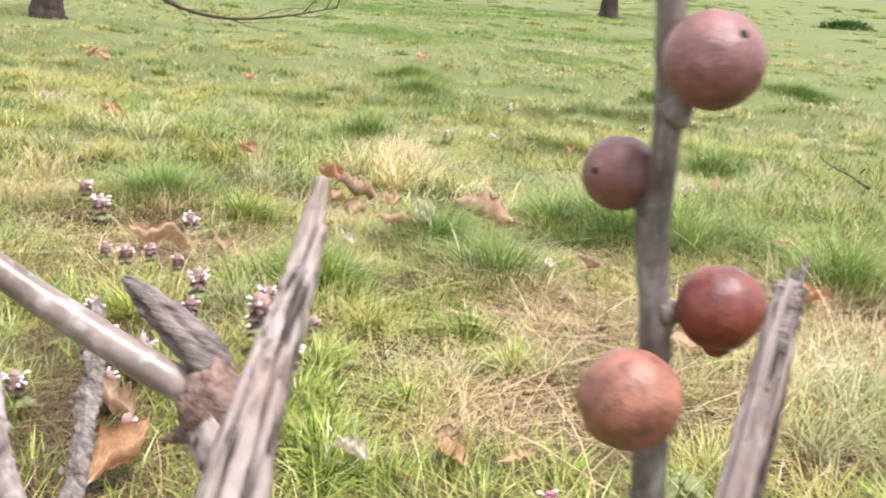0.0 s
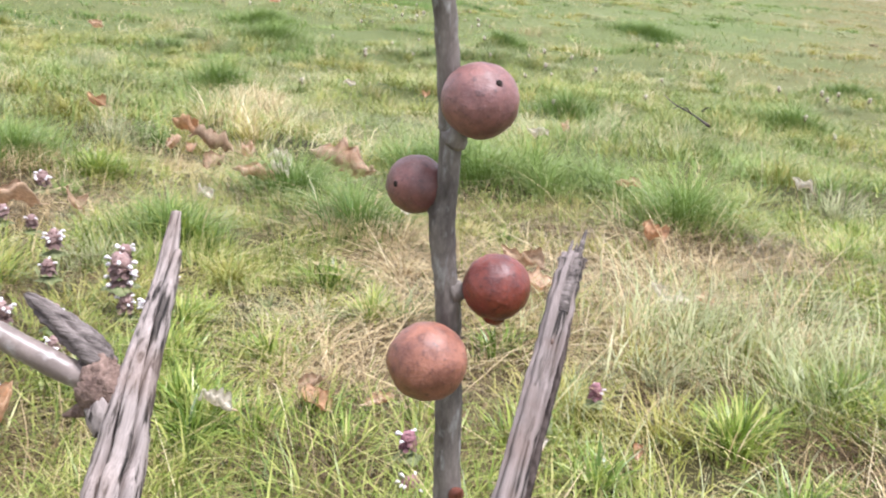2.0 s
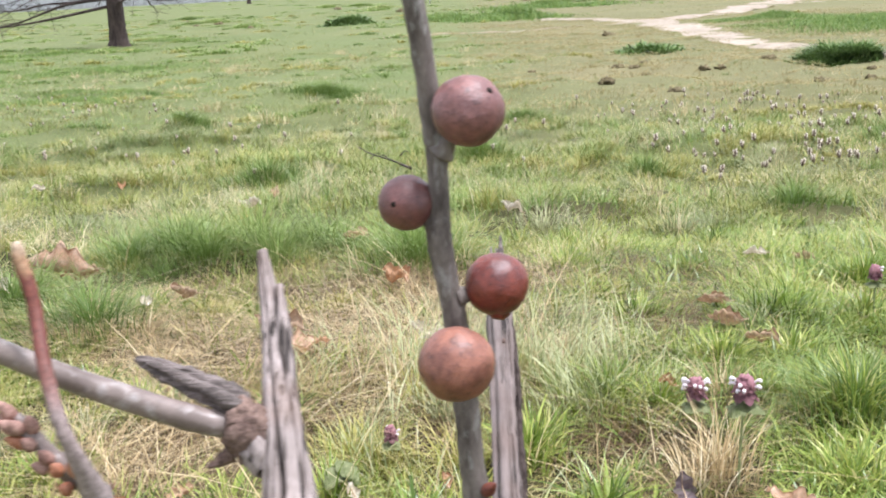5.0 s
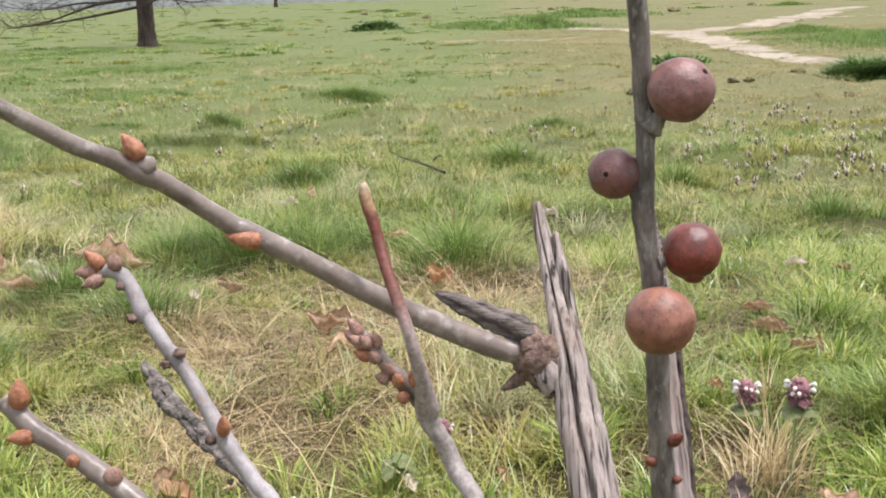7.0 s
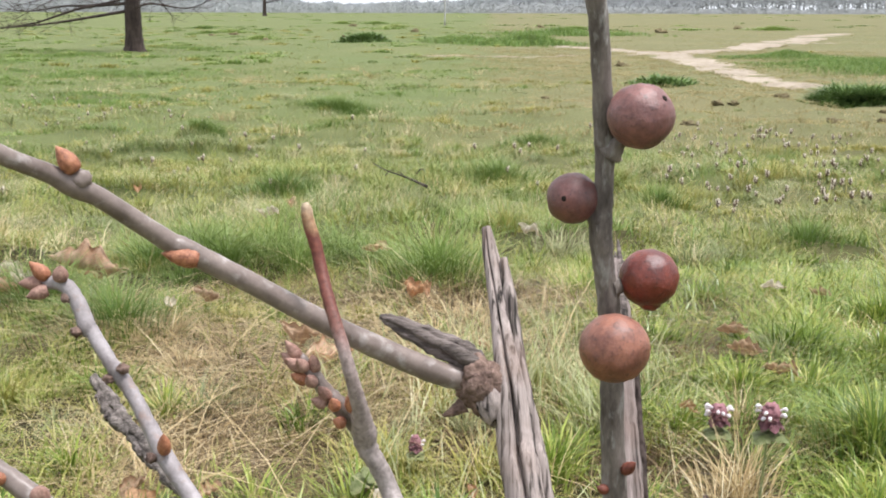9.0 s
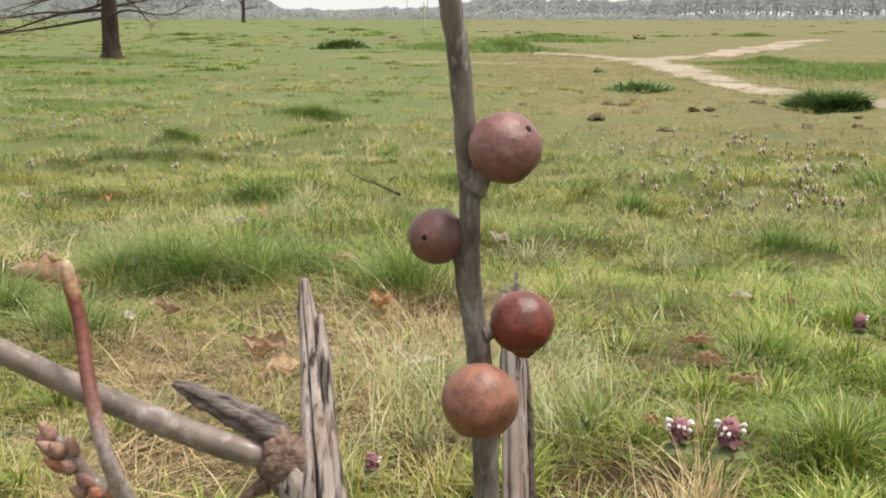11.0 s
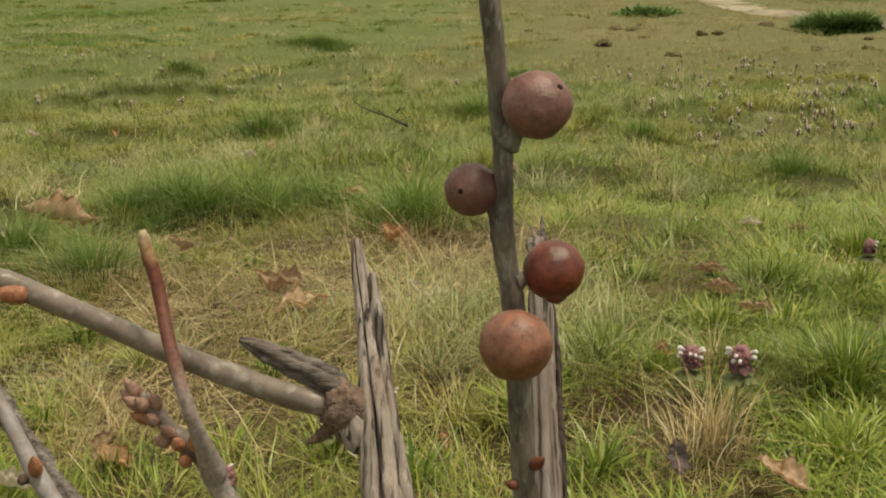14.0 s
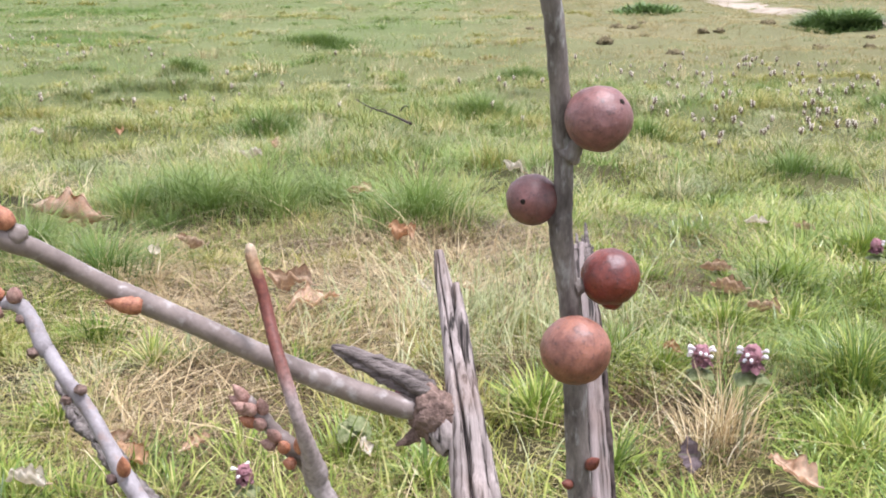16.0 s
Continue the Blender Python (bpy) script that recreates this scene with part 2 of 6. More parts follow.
SHOOT = shoot_bark()
def cracked_wood(name, tilt, pale, scale=620):
    """Bare weathered wood: grey fibres along the stem, split by dark cracks. tilt: how far the stem leans from upright, in degrees."""
    m, n, l, b = material(name, 0.8, 0.3)
    tc, turn, mp = n.new("ShaderNodeTexCoord"), n.new("ShaderNodeMapping"), n.new("ShaderNodeMapping")
    turn.inputs["Rotation"].default_value = (radians(tilt), 0, 0)
    mp.inputs["Scale"].default_value = (1, 1, 0.028)
    l.new(tc.outputs["Object"], turn.inputs["Vector"])
    l.new(turn.outputs[0], mp.inputs["Vector"])
    v = mp.outputs[0]
    fibre, fine, stain = noise_tex(n, l, v, scale, 4.0, 0.55), noise_tex(n, l, v, scale * 5, 3.0), noise_tex(n, l, turn.outputs[0], 70, 3.0)
    col = ramp(n, l, fibre, [(0.375, (0.018, 0.014, 0.012)), (0.43, (0.12, 0.098, 0.086)), (0.49, tuple(0.7 * c for c in pale)), (0.68, pale)])
    col = mix(n, l, ramp(n, l, stain, [(0.45, (0, 0, 0)), (0.7, (0.6, 0.6, 0.6))]), col, tuple(c * k for c, k in zip(pale, (0.55, 0.46, 0.40))))
    col = mix(n, l, 0.5, col, mix(n, l, 1.0, col, ramp(n, l, fine, [(0.3, (0.4, 0.38, 0.36)), (0.66, (1, 1, 1))]), "MULTIPLY"))
    l.new(col, b.inputs["Base Color"])
    bump(n, l, b, fibre, 0.7, 0.0006)
    return m


FORK_WOOD = cracked_wood("cracked_grey_wood", 32, (0.43, 0.36, 0.33), 760)
SPLIT_WOOD = cracked_wood("split_grey_brown_wood", 45, (0.30, 0.245, 0.225), 500)
DARK_DEAD = two_tone("dark_dead_wood", (0.045, 0.035, 0.03), (0.34, 0.285, 0.26), 480, 0.9, 3.0, 1.0, 0.0012, (0.12, 1, 1))
FLAKY = two_tone("flaky_dead_bark", (0.045, 0.036, 0.03), (0.36, 0.31, 0.28), 330, 0.9, 4.0, 1.0, 0.0012, (0.5, 1, 1))
KNOT = two_tone("knotted_bark", (0.075, 0.045, 0.035), (0.33, 0.225, 0.18), 230, 0.9, 4.0, 0.9, 0.001)
BUD = two_tone("orange_brown_bud", (0.26, 0.088, 0.045), (0.57, 0.25, 0.13), 900, 0.45, 4.0, 0.5, 0.0004, spec=0.5)
DULL_BUD = two_tone("dull_brown_bud", (0.25, 0.13, 0.10), (0.46, 0.29, 0.23), 420, 0.6, 4.0, 0.5, 0.0004)
RED_BUD = two_tone("dark_red_bud", (0.11, 0.03, 0.02), (0.25, 0.085, 0.055), 700, 0.5, 4.0, 0.4, 0.0003)
HOLE = two_tone("dark_hole", (0.015, 0.01, 0.008), (0.03, 0.02, 0.015), 500, 0.95)
def thin_leaf(*args, **more):
    """A mottled dead leaf that lets some light through."""
    m = two_tone(*args, **more)
    n, l = m.node_tree.nodes, m.node_tree.links
    b = n["Principled BSDF"]
    tr, ms = n.new("ShaderNodeBsdfTranslucent"), n.new("ShaderNodeMixShader")
    l.new(b.inputs["Base Color"].links[0].from_socket, tr.inputs["Color"])
    ms.inputs[0].default_value = 0.12
    l.new(b.outputs[0], ms.inputs[1])
    l.new(tr.outputs[0], ms.inputs[2])
    l.new(ms.outputs[0], n["Material Output"].inputs[0])
    return m


LEAVES = [thin_leaf("tan_dead_leaf", (0.66, 0.42, 0.26), (0.95, 0.76, 0.58), 22, 0.7, 7.0, 0.5, 0.002),
          thin_leaf("russet_dead_leaf", (0.46, 0.315, 0.20), (0.76, 0.575, 0.41), 26, 0.7, 7.0, 0.5, 0.002),
          thin_leaf("bleached_dead_leaf", (0.76, 0.67, 0.53), (0.92, 0.87, 0.76), 30, 0.8, 6.0, 0.5, 0.002),
          thin_leaf("orange_dead_leaf", (0.56, 0.33, 0.18), (0.78, 0.53, 0.33), 26, 0.7, 6.0, 0.5, 0.002),
          thin_leaf("mauve_leaf", (0.24, 0.18, 0.19), (0.36, 0.29, 0.29), 60, 0.6, 6.0, 0.4, 0.001)]
NETTLE_TOP = two_tone("purple_bract", (0.25, 0.10, 0.12), (0.44, 0.23, 0.245), 160, 0.7, 5.0, 0.5, 0.001)
CREAM = two_tone("cream_petal", (0.76, 0.66, 0.53), (0.90, 0.82, 0.68), 90, 0.7, 4.0, 0.2, 0.001)
DRY_TOP = two_tone("brownish_bract", (0.13, 0.09, 0.065), (0.30, 0.215, 0.165), 90, 0.8, 5.0, 0.5, 0.002)
NETTLE_LEAF = two_tone("nettle_leaf", (0.24, 0.29, 0.11), (0.42, 0.45, 0.23), 120, 0.7, 5.0, 0.5, 0.001)
PALE_TOP = two_tone("pale_brown_purple_bract", (0.27, 0.155, 0.14), (0.44, 0.31, 0.28), 160, 0.7, 5.0, 0.5, 0.001)
PETAL = two_tone("pale_pink_petal", (0.76, 0.66, 0.70), (0.92, 0.87, 0.88), 300, 0.6, 4.0, 0.2, 0.0003)
TRUNK = two_tone("dark_tree_bark", (0.035, 0.026, 0.023), (0.115, 0.085, 0.072), 6, 0.95, 5.0, 0.9, 0.03, (1, 1, 0.3))
CLOD = two_tone("dark_clod", (0.14, 0.115, 0.06), (0.25, 0.205, 0.11), 14, 0.95, 5.0, 0.8, 0.02)
# Air haze is painted into both colours: pale blue-grey instead of dark twigs.
HAZED_WOODS = two_tone("haze_toned_twigs", (0.42, 0.44, 0.46), (0.50, 0.52, 0.54), 0.05, 0.95, 5.0, 0.1, 0.1, spec=0.0)
HAZED_HEDGE = two_tone("haze_toned_hedge", (0.40, 0.415, 0.42), (0.49, 0.505, 0.51), 0.05, 0.95, 5.0, 0.1, 0.1, spec=0.0)
POST = two_tone("weathered_post", (0.45, 0.43, 0.40), (0.62, 0.60, 0.57), 3, 0.8, 5.0, 0.3, 0.004)


def gall_material(name, low, high, rough):
    """Leathery gall skin: blotches, crackle lines, dark pocks and scattered pale flecks."""
    m, n, l, b = material(name, rough, 0.5)
    b.inputs["Coat Weight"].default_value, b.inputs["Coat Roughness"].default_value = 0.35, 0.52
    v = coords(n, l)
    big, mid, fine = noise_tex(n, l, v, 150, 5.0, 0.65), noise_tex(n, l, v, 520, 5.0, 0.65), noise_tex(n, l, v, 1700, 3.0)
    col = ramp(n, l, big, [(0.34, low), (0.64, high)])
    vor = n.new("ShaderNodeTexVoronoi")
    vor.feature = "DISTANCE_TO_EDGE"
    vor.inputs["Scale"].default_value = 330
    warp = mix(n, l, 0.004, v, n.new("ShaderNodeTexNoise").outputs["Color"], "ADD")
    l.new(warp, vor.inputs["Vector"])
    dark = tuple(0.5 * c for c in low)
    col = mix(n, l, ramp(n, l, vor.outputs["Distance"], [(0.0, (0.16, 0.16, 0.16)), (0.09, (0, 0, 0))]), col, dark)
    col = mix(n, l, ramp(n, l, mid, [(0.54, (0, 0, 0)), (0.68, (0.75, 0.75, 0.75))]), col, dark)
    col = mix(n, l, ramp(n, l, fine, [(0.58, (0, 0, 0)), (0.72, (0.22, 0.22, 0.22))]), col, tuple(0.35 * c + 0.22 for c in high))
    l.new(col, b.inputs["Base Color"])
    bump(n, l, b, mid, 0.5, 0.0007)
    return m


GALL = {"rosy": gall_material("rosy_brown_gall", (0.105, 0.041, 0.037), (0.245, 0.102, 0.086), 0.5),
        "dull": gall_material("dull_brown_gall", (0.088, 0.034, 0.031), (0.195, 0.074, 0.062), 0.5),
        "red": gall_material("dark_red_gall", (0.085, 0.011, 0.006), (0.205, 0.036, 0.017), 0.44),
        "tan": gall_material("tan_brown_gall", (0.145, 0.050, 0.032), (0.31, 0.122, 0.074), 0.5)}


# ---- building helpers ----
def obj(name, bm, mat, parent=None, label="", smooth=True):
    me = bpy.data.meshes.new(name)
    bm.to_mesh(me)
    bm.free()
    if smooth:
        me.polygons.foreach_set("use_smooth", [True] * len(me.polygons))
    me.materials.append(mat)
    ob = new(name, me)
    if parent:
        ob.parent = parent
        ob.matrix_parent_inverse = parent.matrix_world.inverted()
    return tagged(ob, label)


part = obj


def empty(name, at, label, category, group="", kind=""):
    ob = new(name)
    ob.location = at
    ob.empty_display_size = 0.02
    bpy.context.view_layer.update()
    return tagged(ob, label, category, group, kind)


def spline(pts, per):
    """Points and radii, glided through with Catmull-Rom."""
    p = np.array(pts, float)
    p = np.vstack([2 * p[0] - p[1], p, 2 * p[-1] - p[-2]])
    out = []
    for i in range(1, len(p) - 2):
        for k in range(per):
            t = k / per
            a, b, c, d = p[i - 1], p[i], p[i + 1], p[i + 2]
            out.append(0.5 * (2 * b + (c - a) * t + (2 * a - 5 * b + 4 * c - d) * t * t + (3 * b - a - 3 * c + d) * t ** 3))
    out.append(p[-2])
    out = np.array(out)
    out[:, 3] = np.maximum(out[:, 3], 1e-4)
    return out


def tube(pts, per=4, sides=14, rough=0.06, seed=0, grooves=0, groove=0.0, flat=1.0, bm=None, sharp=3):
    """A knobbly stem along points (x, y, z, radius); grooves: ridges that run along it."""
    s = spline(pts, per)
    bm = bm or bmesh.new()
    rng = np.random.default_rng(seed)
    phase = rng.uniform(0, 6.28, 4)
    ref = Vector((0.31, 0.9, 0.17))
    rings = []
    for i, (x, y, z, r) in enumerate(s):
        d = Vector(s[min(i + 1, len(s) - 1)][:3] - s[max(i - 1, 0)][:3]).normalized()
        u = d.cross(ref).normalized()
        w = d.cross(u)
        ring = []
        for k in range(sides):
            a = 2 * math.pi * k / sides
            o = (u * math.cos(a) + w * math.sin(a) * flat)
            q = Vector((x, y, z)) + o * r
            f = 1 + rough * noise.noise(q * (0.9 / max(r, 1e-4)) + Vector((seed, 0, 0)))
            if grooves:
                f -= groove * (0.5 + 0.5 * math.cos(grooves * a + phase[0] + 0.6 * math.sin(i * 0.35 * 3 / sharp + phase[1]))) ** sharp
                f += 0.10 * math.cos(2 * a + phase[2] + i * 0.05)
            ring.append(bm.verts.new(Vector((x, y, z)) + o * r * f))
        rings.append(ring)
    for a, b in zip(rings, rings[1:]):
        for k in range(sides):
            bm.faces.new((a[k], a[(k + 1) % sides], b[(k + 1) % sides], b[k]))
    bm.faces.new(rings[0][::-1])
    bm.faces.new(rings[-1])
    return bm


def ball(at, r, seg=32, lumps=0.03, scale=2.5, stretch=(1, 1, 1), seed=0, bm=None, turn=None):
    bm = bm or bmesh.new()
    made = bmesh.ops.create_uvsphere(bm, u_segments=seg, v_segments=seg // 2, radius=1)["verts"]
    turn = turn or Matrix.Identity(3)
    for v in made:
        f = 1 + lumps * noise.fractal(v.co * scale + Vector((seed * 7.3, 0, 0)), 1.0, 2.0, 3)
        c = v.co * f
        v.co = Vector(at) + turn @ Vector((c.x * stretch[0], c.y * stretch[1], c.z * stretch[2])) * r
    return bm


def bud_mesh(at, way, length, width, seed=0):
    """A pointed bud with overlapping scales."""
    bm = bmesh.new()
    turn = Vector(way).to_track_quat("Z", "Y").to_matrix()
    n, sides = 10, 12
    rings = []
    for i in range(n + 1):
        t = i / n
        r = width * (math.sin(math.pi * min(1, 0.18 + 0.82 * t) ** 0.8) ** 0.9 + 0.02) * (1 + 0.10 * ((i * 0.5) % 1.0))
        rings.append([bm.verts.new(Vector(at) + turn @ Vector((math.cos(2 * math.pi * (k + 0.5 * (i % 2)) / sides) * r * (1 + 0.08 * noise.noise(Vector((k, i, seed)))),
                                                              math.sin(2 * math.pi * (k + 0.5 * (i % 2)) / sides) * r, t * length))) for k in range(sides)])
    for a, b in zip(rings, rings[1:]):
        for k in range(sides):
            bm.faces.new((a[k], a[(k + 1) % sides], b[(k + 1) % sides], b[k]))
    bm.faces.new(rings[0][::-1])
    bm.faces.new(rings[-1])
    return bm


# ---- the ground ----
PROFILE = [(-60, -0.2), (-2, -0.17), (1.5, -0.165), (2.6, -0.19), (4.4, -0.375), (5.2, -0.43), (8, -0.58), (12, -0.68),
           (20, -0.76), (30, -0.8), (60, -0.8), (300, -0.2), (3000, -0.2)]
PY, PZ = np.array(PROFILE).T


TUSSOCK_SPOTS = [(-0.93, 5.85, 0.34, 0.22), (0.2, 6.47, 0.4, 0.24), (-0.06, 2.85, 0.242, 0.246), (-0.26, 3.10, 0.15, 0.18), (-0.34, 3.22, 0.18, 0.22), (-0.45, 3.02, 0.16, 0.18), (-0.52, 3.16, 0.19, 0.25), (-0.64, 3.05, 0.17, 0.21), (-0.74, 3.15, 0.18, 0.24), (-0.86, 3.08, 0.15, 0.19), (-0.93, 3.24, 0.15, 0.17), (-1.53, 13.9, 0.7, 0.24),
                 (0.95, 5.4, 0.26, 0.192), (1.3, 4.2, 0.24, 0.156), (-0.72, 2.3, 0.198, 0.174), (1.75, 3.6, 0.3, 0.168), (-2.6, 5.2, 0.4, 0.216), (-1.75, 2.5, 0.27, 0.16), (-3.4, 7.5, 0.5, 0.2),
                 (-4.5, 9.5, 0.6, 0.2), (-2.2, 9.3, 0.45, 0.18), (0.6, 9, 0.4, 0.16), (2.6, 6.6, 0.35, 0.192), (-1, 2, 0.176, 0.16), (1.2, 2.4, 0.22, 0.174), (0.62, 1.62, 0.143, 0.174), (-0.98, 2.55, 0.242, 0.189)]


def value_noise(xy, scale, seed):
    """Smooth random field between 0 and 1."""
    r = np.random.default_rng(seed).uniform(0, 1, (64, 64))
    p = xy * scale + 1000.5
    i = np.floor(p).astype(int)
    f = p - i
    f = f * f * (3 - 2 * f)
    g = lambda dx, dy: r[(i[:, 0] + dx) % 64, (i[:, 1] + dy) % 64]
    return (g(0, 0) * (1 - f[:, 0]) + g(1, 0) * f[:, 0]) * (1 - f[:, 1]) + (g(0, 1) * (1 - f[:, 0]) + g(1, 1) * f[:, 0]) * f[:, 1]


def mounds(xy):
    """Where the meadow heaps up into grassy hummocks: 0 to 1."""
    return np.clip((0.6 * value_noise(xy, 1.3, 41) + 0.4 * value_noise(xy, 3.1, 42) - 0.50) / 0.26, 0, 1)


def lift(x, y):
    """Height of the ground at plan arrays x, y."""
    x, y = np.asarray(x, float), np.asarray(y, float)
    z = (np.interp(y - 0.25, PY, PZ) + np.interp(y + 0.25, PY, PZ) + np.interp(y, PY, PZ)) / 3
    fade = np.clip((np.hypot(x, y) - 0.8) / 2, 0, 1)
    far = np.clip(np.hypot(x, y) / 8, 0.25, 1.0)
    z = z + 0.010 * fade * (np.sin(5.1 * x + 1.3 * np.sin(3.7 * y)) * np.sin(4.3 * y + 1.1 * np.sin(2.9 * x)))
    z = z + 0.035 * fade * far * np.sin(1.3 * x + 0.8 * np.sin(0.9 * y)) * np.sin(1.1 * y + 0.7 * np.sin(1.7 * x))
    xy = np.stack(np.broadcast_arrays(x, y), -1).reshape(-1, 2)
    z = z + (0.085 * mounds(xy) - 0.02).reshape(np.shape(z)) * np.clip((y - 2.3) / 1.2, 0, 1) * np.clip((26 - y) / 10, 0, 1)
    for tx, ty, r, h in TUSSOCK_SPOTS:
        z = z + 0.20 * h * np.exp(-((x - tx) ** 2 + (y - ty) ** 2) / (0.7 * r) ** 2)
    return z


def ground_z(x, y):
    return float(lift(x, y))


def sheet(name, xs, ys, mat):
    gx, gy = np.meshgrid(xs, ys)
    co = np.stack([gx, gy, lift(gx, gy)], -1).reshape(-1, 3)
    nx, ny = len(xs), len(ys)
    i = (np.arange(ny - 1)[:, None] * nx + np.arange(nx - 1)[None]).ravel()
    return mesh_of(name, co, np.stack([i, i + 1, i + nx + 1, i + nx], 1), mat)


def mesh_of(name, co, quads, mat, smooth=True):
    me = bpy.data.meshes.new(name)
    k = quads.shape[1]
    me.vertices.add(len(co))
    me.vertices.foreach_set("co", np.ascontiguousarray(co, dtype=np.float32).ravel())
    me.loops.add(quads.size)
    me.loops.foreach_set("vertex_index", np.ascontiguousarray(quads, dtype=np.int32).ravel())
    me.polygons.add(len(quads))
    me.polygons.foreach_set("loop_start", np.arange(0, quads.size, k, dtype=np.int32))
    me.update(calc_edges=True)
    me.validate()
    if smooth:
        me.polygons.foreach_set("use_smooth", [True] * len(me.polygons))
    me.materials.append(mat)
    return new(name, me)


def graded(lo, hi, step, grow):
    out, s = [0.0], step
    while out[-1] < hi:
        out.append(out[-1] + s)
        s *= grow
    neg, s = [0.0], step
    while neg[-1] > lo:
        neg.append(neg[-1] - s)
        s *= grow
    return np.array(sorted(set(neg + out)))


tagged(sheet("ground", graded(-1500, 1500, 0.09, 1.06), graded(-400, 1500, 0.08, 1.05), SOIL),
       "rough meadow ground, dark soil in the near view and green turf beyond", "ground", kind="structure")


def track(pts):
    """A trodden strip of sand along (x, y, width)."""
    s = spline([(x, y, 0, w) for x, y, w in pts], 24)
    co, rng = [], np.random.default_rng(5)
    for i, p in enumerate(s):
        d = s[min(i + 1, len(s) - 1)] - s[max(i - 1, 0)]
        d = d[:2] / np.linalg.norm(d[:2])
        side = np.array([d[1], -d[0]])
        w = p[3] / 2 * 0.95 * (0.92 + 0.16 * math.sin(i * 0.33) * math.sin(i * 0.12 + 1) + rng.uniform(-0.06, 0.04))
        for k in np.linspace(-1, 1, 7):
            q = p[:2] + side * k * w
            co.append((q[0], q[1], ground_z(*q) + 0.012 * (1 - k * k) + 0.004))
    n = len(s)
    i = (np.arange(n - 1)[:, None] * 7 + np.arange(6)[None]).ravel()
    return np.array(co), np.stack([i, i + 1, i + 8, i + 7], 1)


PATHS = ([(8.8, 13.4, 0.6), (7.0, 15.4, 0.7), (6.0, 17.6, 0.8), (5.7, 19.6, 0.9), (5.65, 23.5, 1.1), (6.15, 30.0, 1.7), (6.1, 35.5, 2.0), (5.2, 39.5, 1.5), (3.6, 43, 0.8)],
            [(-2.0, 32.6, 0.3), (-0.5, 32.9, 0.45), (2.1, 33.5, 0.5), (4.2, 34.2, 0.5), (6.0, 35.2, 0.9)],
            [(6.2, 35.0, 1.4), (7.8, 37.8, 1.8), (9.5, 40.1, 2.0), (15.2, 52.5, 2.4), (21, 66, 2.4), (24, 70, 1.8)],
            [(14.8, 50.0, 1.0), (18.4, 47.6, 1.0), (24, 49, 1.2), (34, 52, 1.2)])
for pts in PATHS:
    tagged(mesh_of("path", *track(pts), SAND), "pale sandy footpath trodden through the meadow", "path", kind="structure")


# ---- grass ----
RNG = np.random.default_rng(11)


def blades(name, xy, height, width, bend, mat, label, category="grass", segs=3, spread=None, tone=None):
    """Many tapered, bent blades as one mesh. bend: how far the tip leans over, as a share of the height."""
    n = len(xy)
    ang = RNG.uniform(0, 2 * np.pi, n) if spread is None else spread
    face = ang + RNG.normal(0, 0.6, n)
    lean = np.stack([np.cos(ang), np.sin(ang)], 1)
    side = np.stack([-np.sin(face), np.cos(face)], 1)
    base = np.concatenate([xy, lift(xy[:, 0], xy[:, 1])[:, None] - 0.004], 1)
    rows = []
    for i in range(segs + 1):
        t = i / segs
        c = base.copy()
        c[:, :2] += lean * (bend * height * t ** 1.8)[:, None]
        c[:, 2] += height * (t - 0.5 * np.clip(bend, 0, 1.6) * t * t * 0.75)
        w = width * (1 - t ** 1.5) * 0.5 + 0.00015
        a, b = c.copy(), c.copy()
        a[:, :2] -= side * w[:, None]
        b[:, :2] += side * w[:, None]
        rows += [a, b]
    co = np.stack(rows, 1).reshape(-1, 3)
    k = 2 * (segs + 1)
    first = (np.arange(n) * k)[:, None]
    quads = np.concatenate([first + np.array([2 * i, 2 * i + 1, 2 * i + 3, 2 * i + 2]) for i in range(segs)], 0)
    ob = mesh_of(name, co, quads, mat)
    tone = RNG.uniform(0, 1, n) if tone is None else tone
    for key, values in (("tone", np.repeat(tone, k)), ("along", np.tile(np.repeat(np.arange(segs + 1) / segs, 2), n))):
        ob.data.attributes.new(key, "FLOAT", "POINT").data.foreach_set("value", values.astype(np.float32))
    return tagged(ob, label, category, kind="stuff")


def sector(n, r0, r1, a0, a1):
    """Random plan points: ranges from r0 to r1, bearings in degrees left of straight ahead."""
    r = np.sqrt(RNG.uniform(r0 * r0, r1 * r1, n))
    a = np.radians(RNG.uniform(a0, a1, n))
    return np.stack([0.05 - r * np.sin(a), r * np.cos(a)], 1)


def near_to(xy, spots):
    """How much each point belongs to the round spots (x, y, radius): 1 in the middle, 0 outside."""
    out = np.zeros(len(xy))
    for x, y, r in spots:
        out = np.maximum(out, 1 - np.hypot(xy[:, 0] - x, xy[:, 1] - y) / r)
    return np.clip(out, 0, 1)


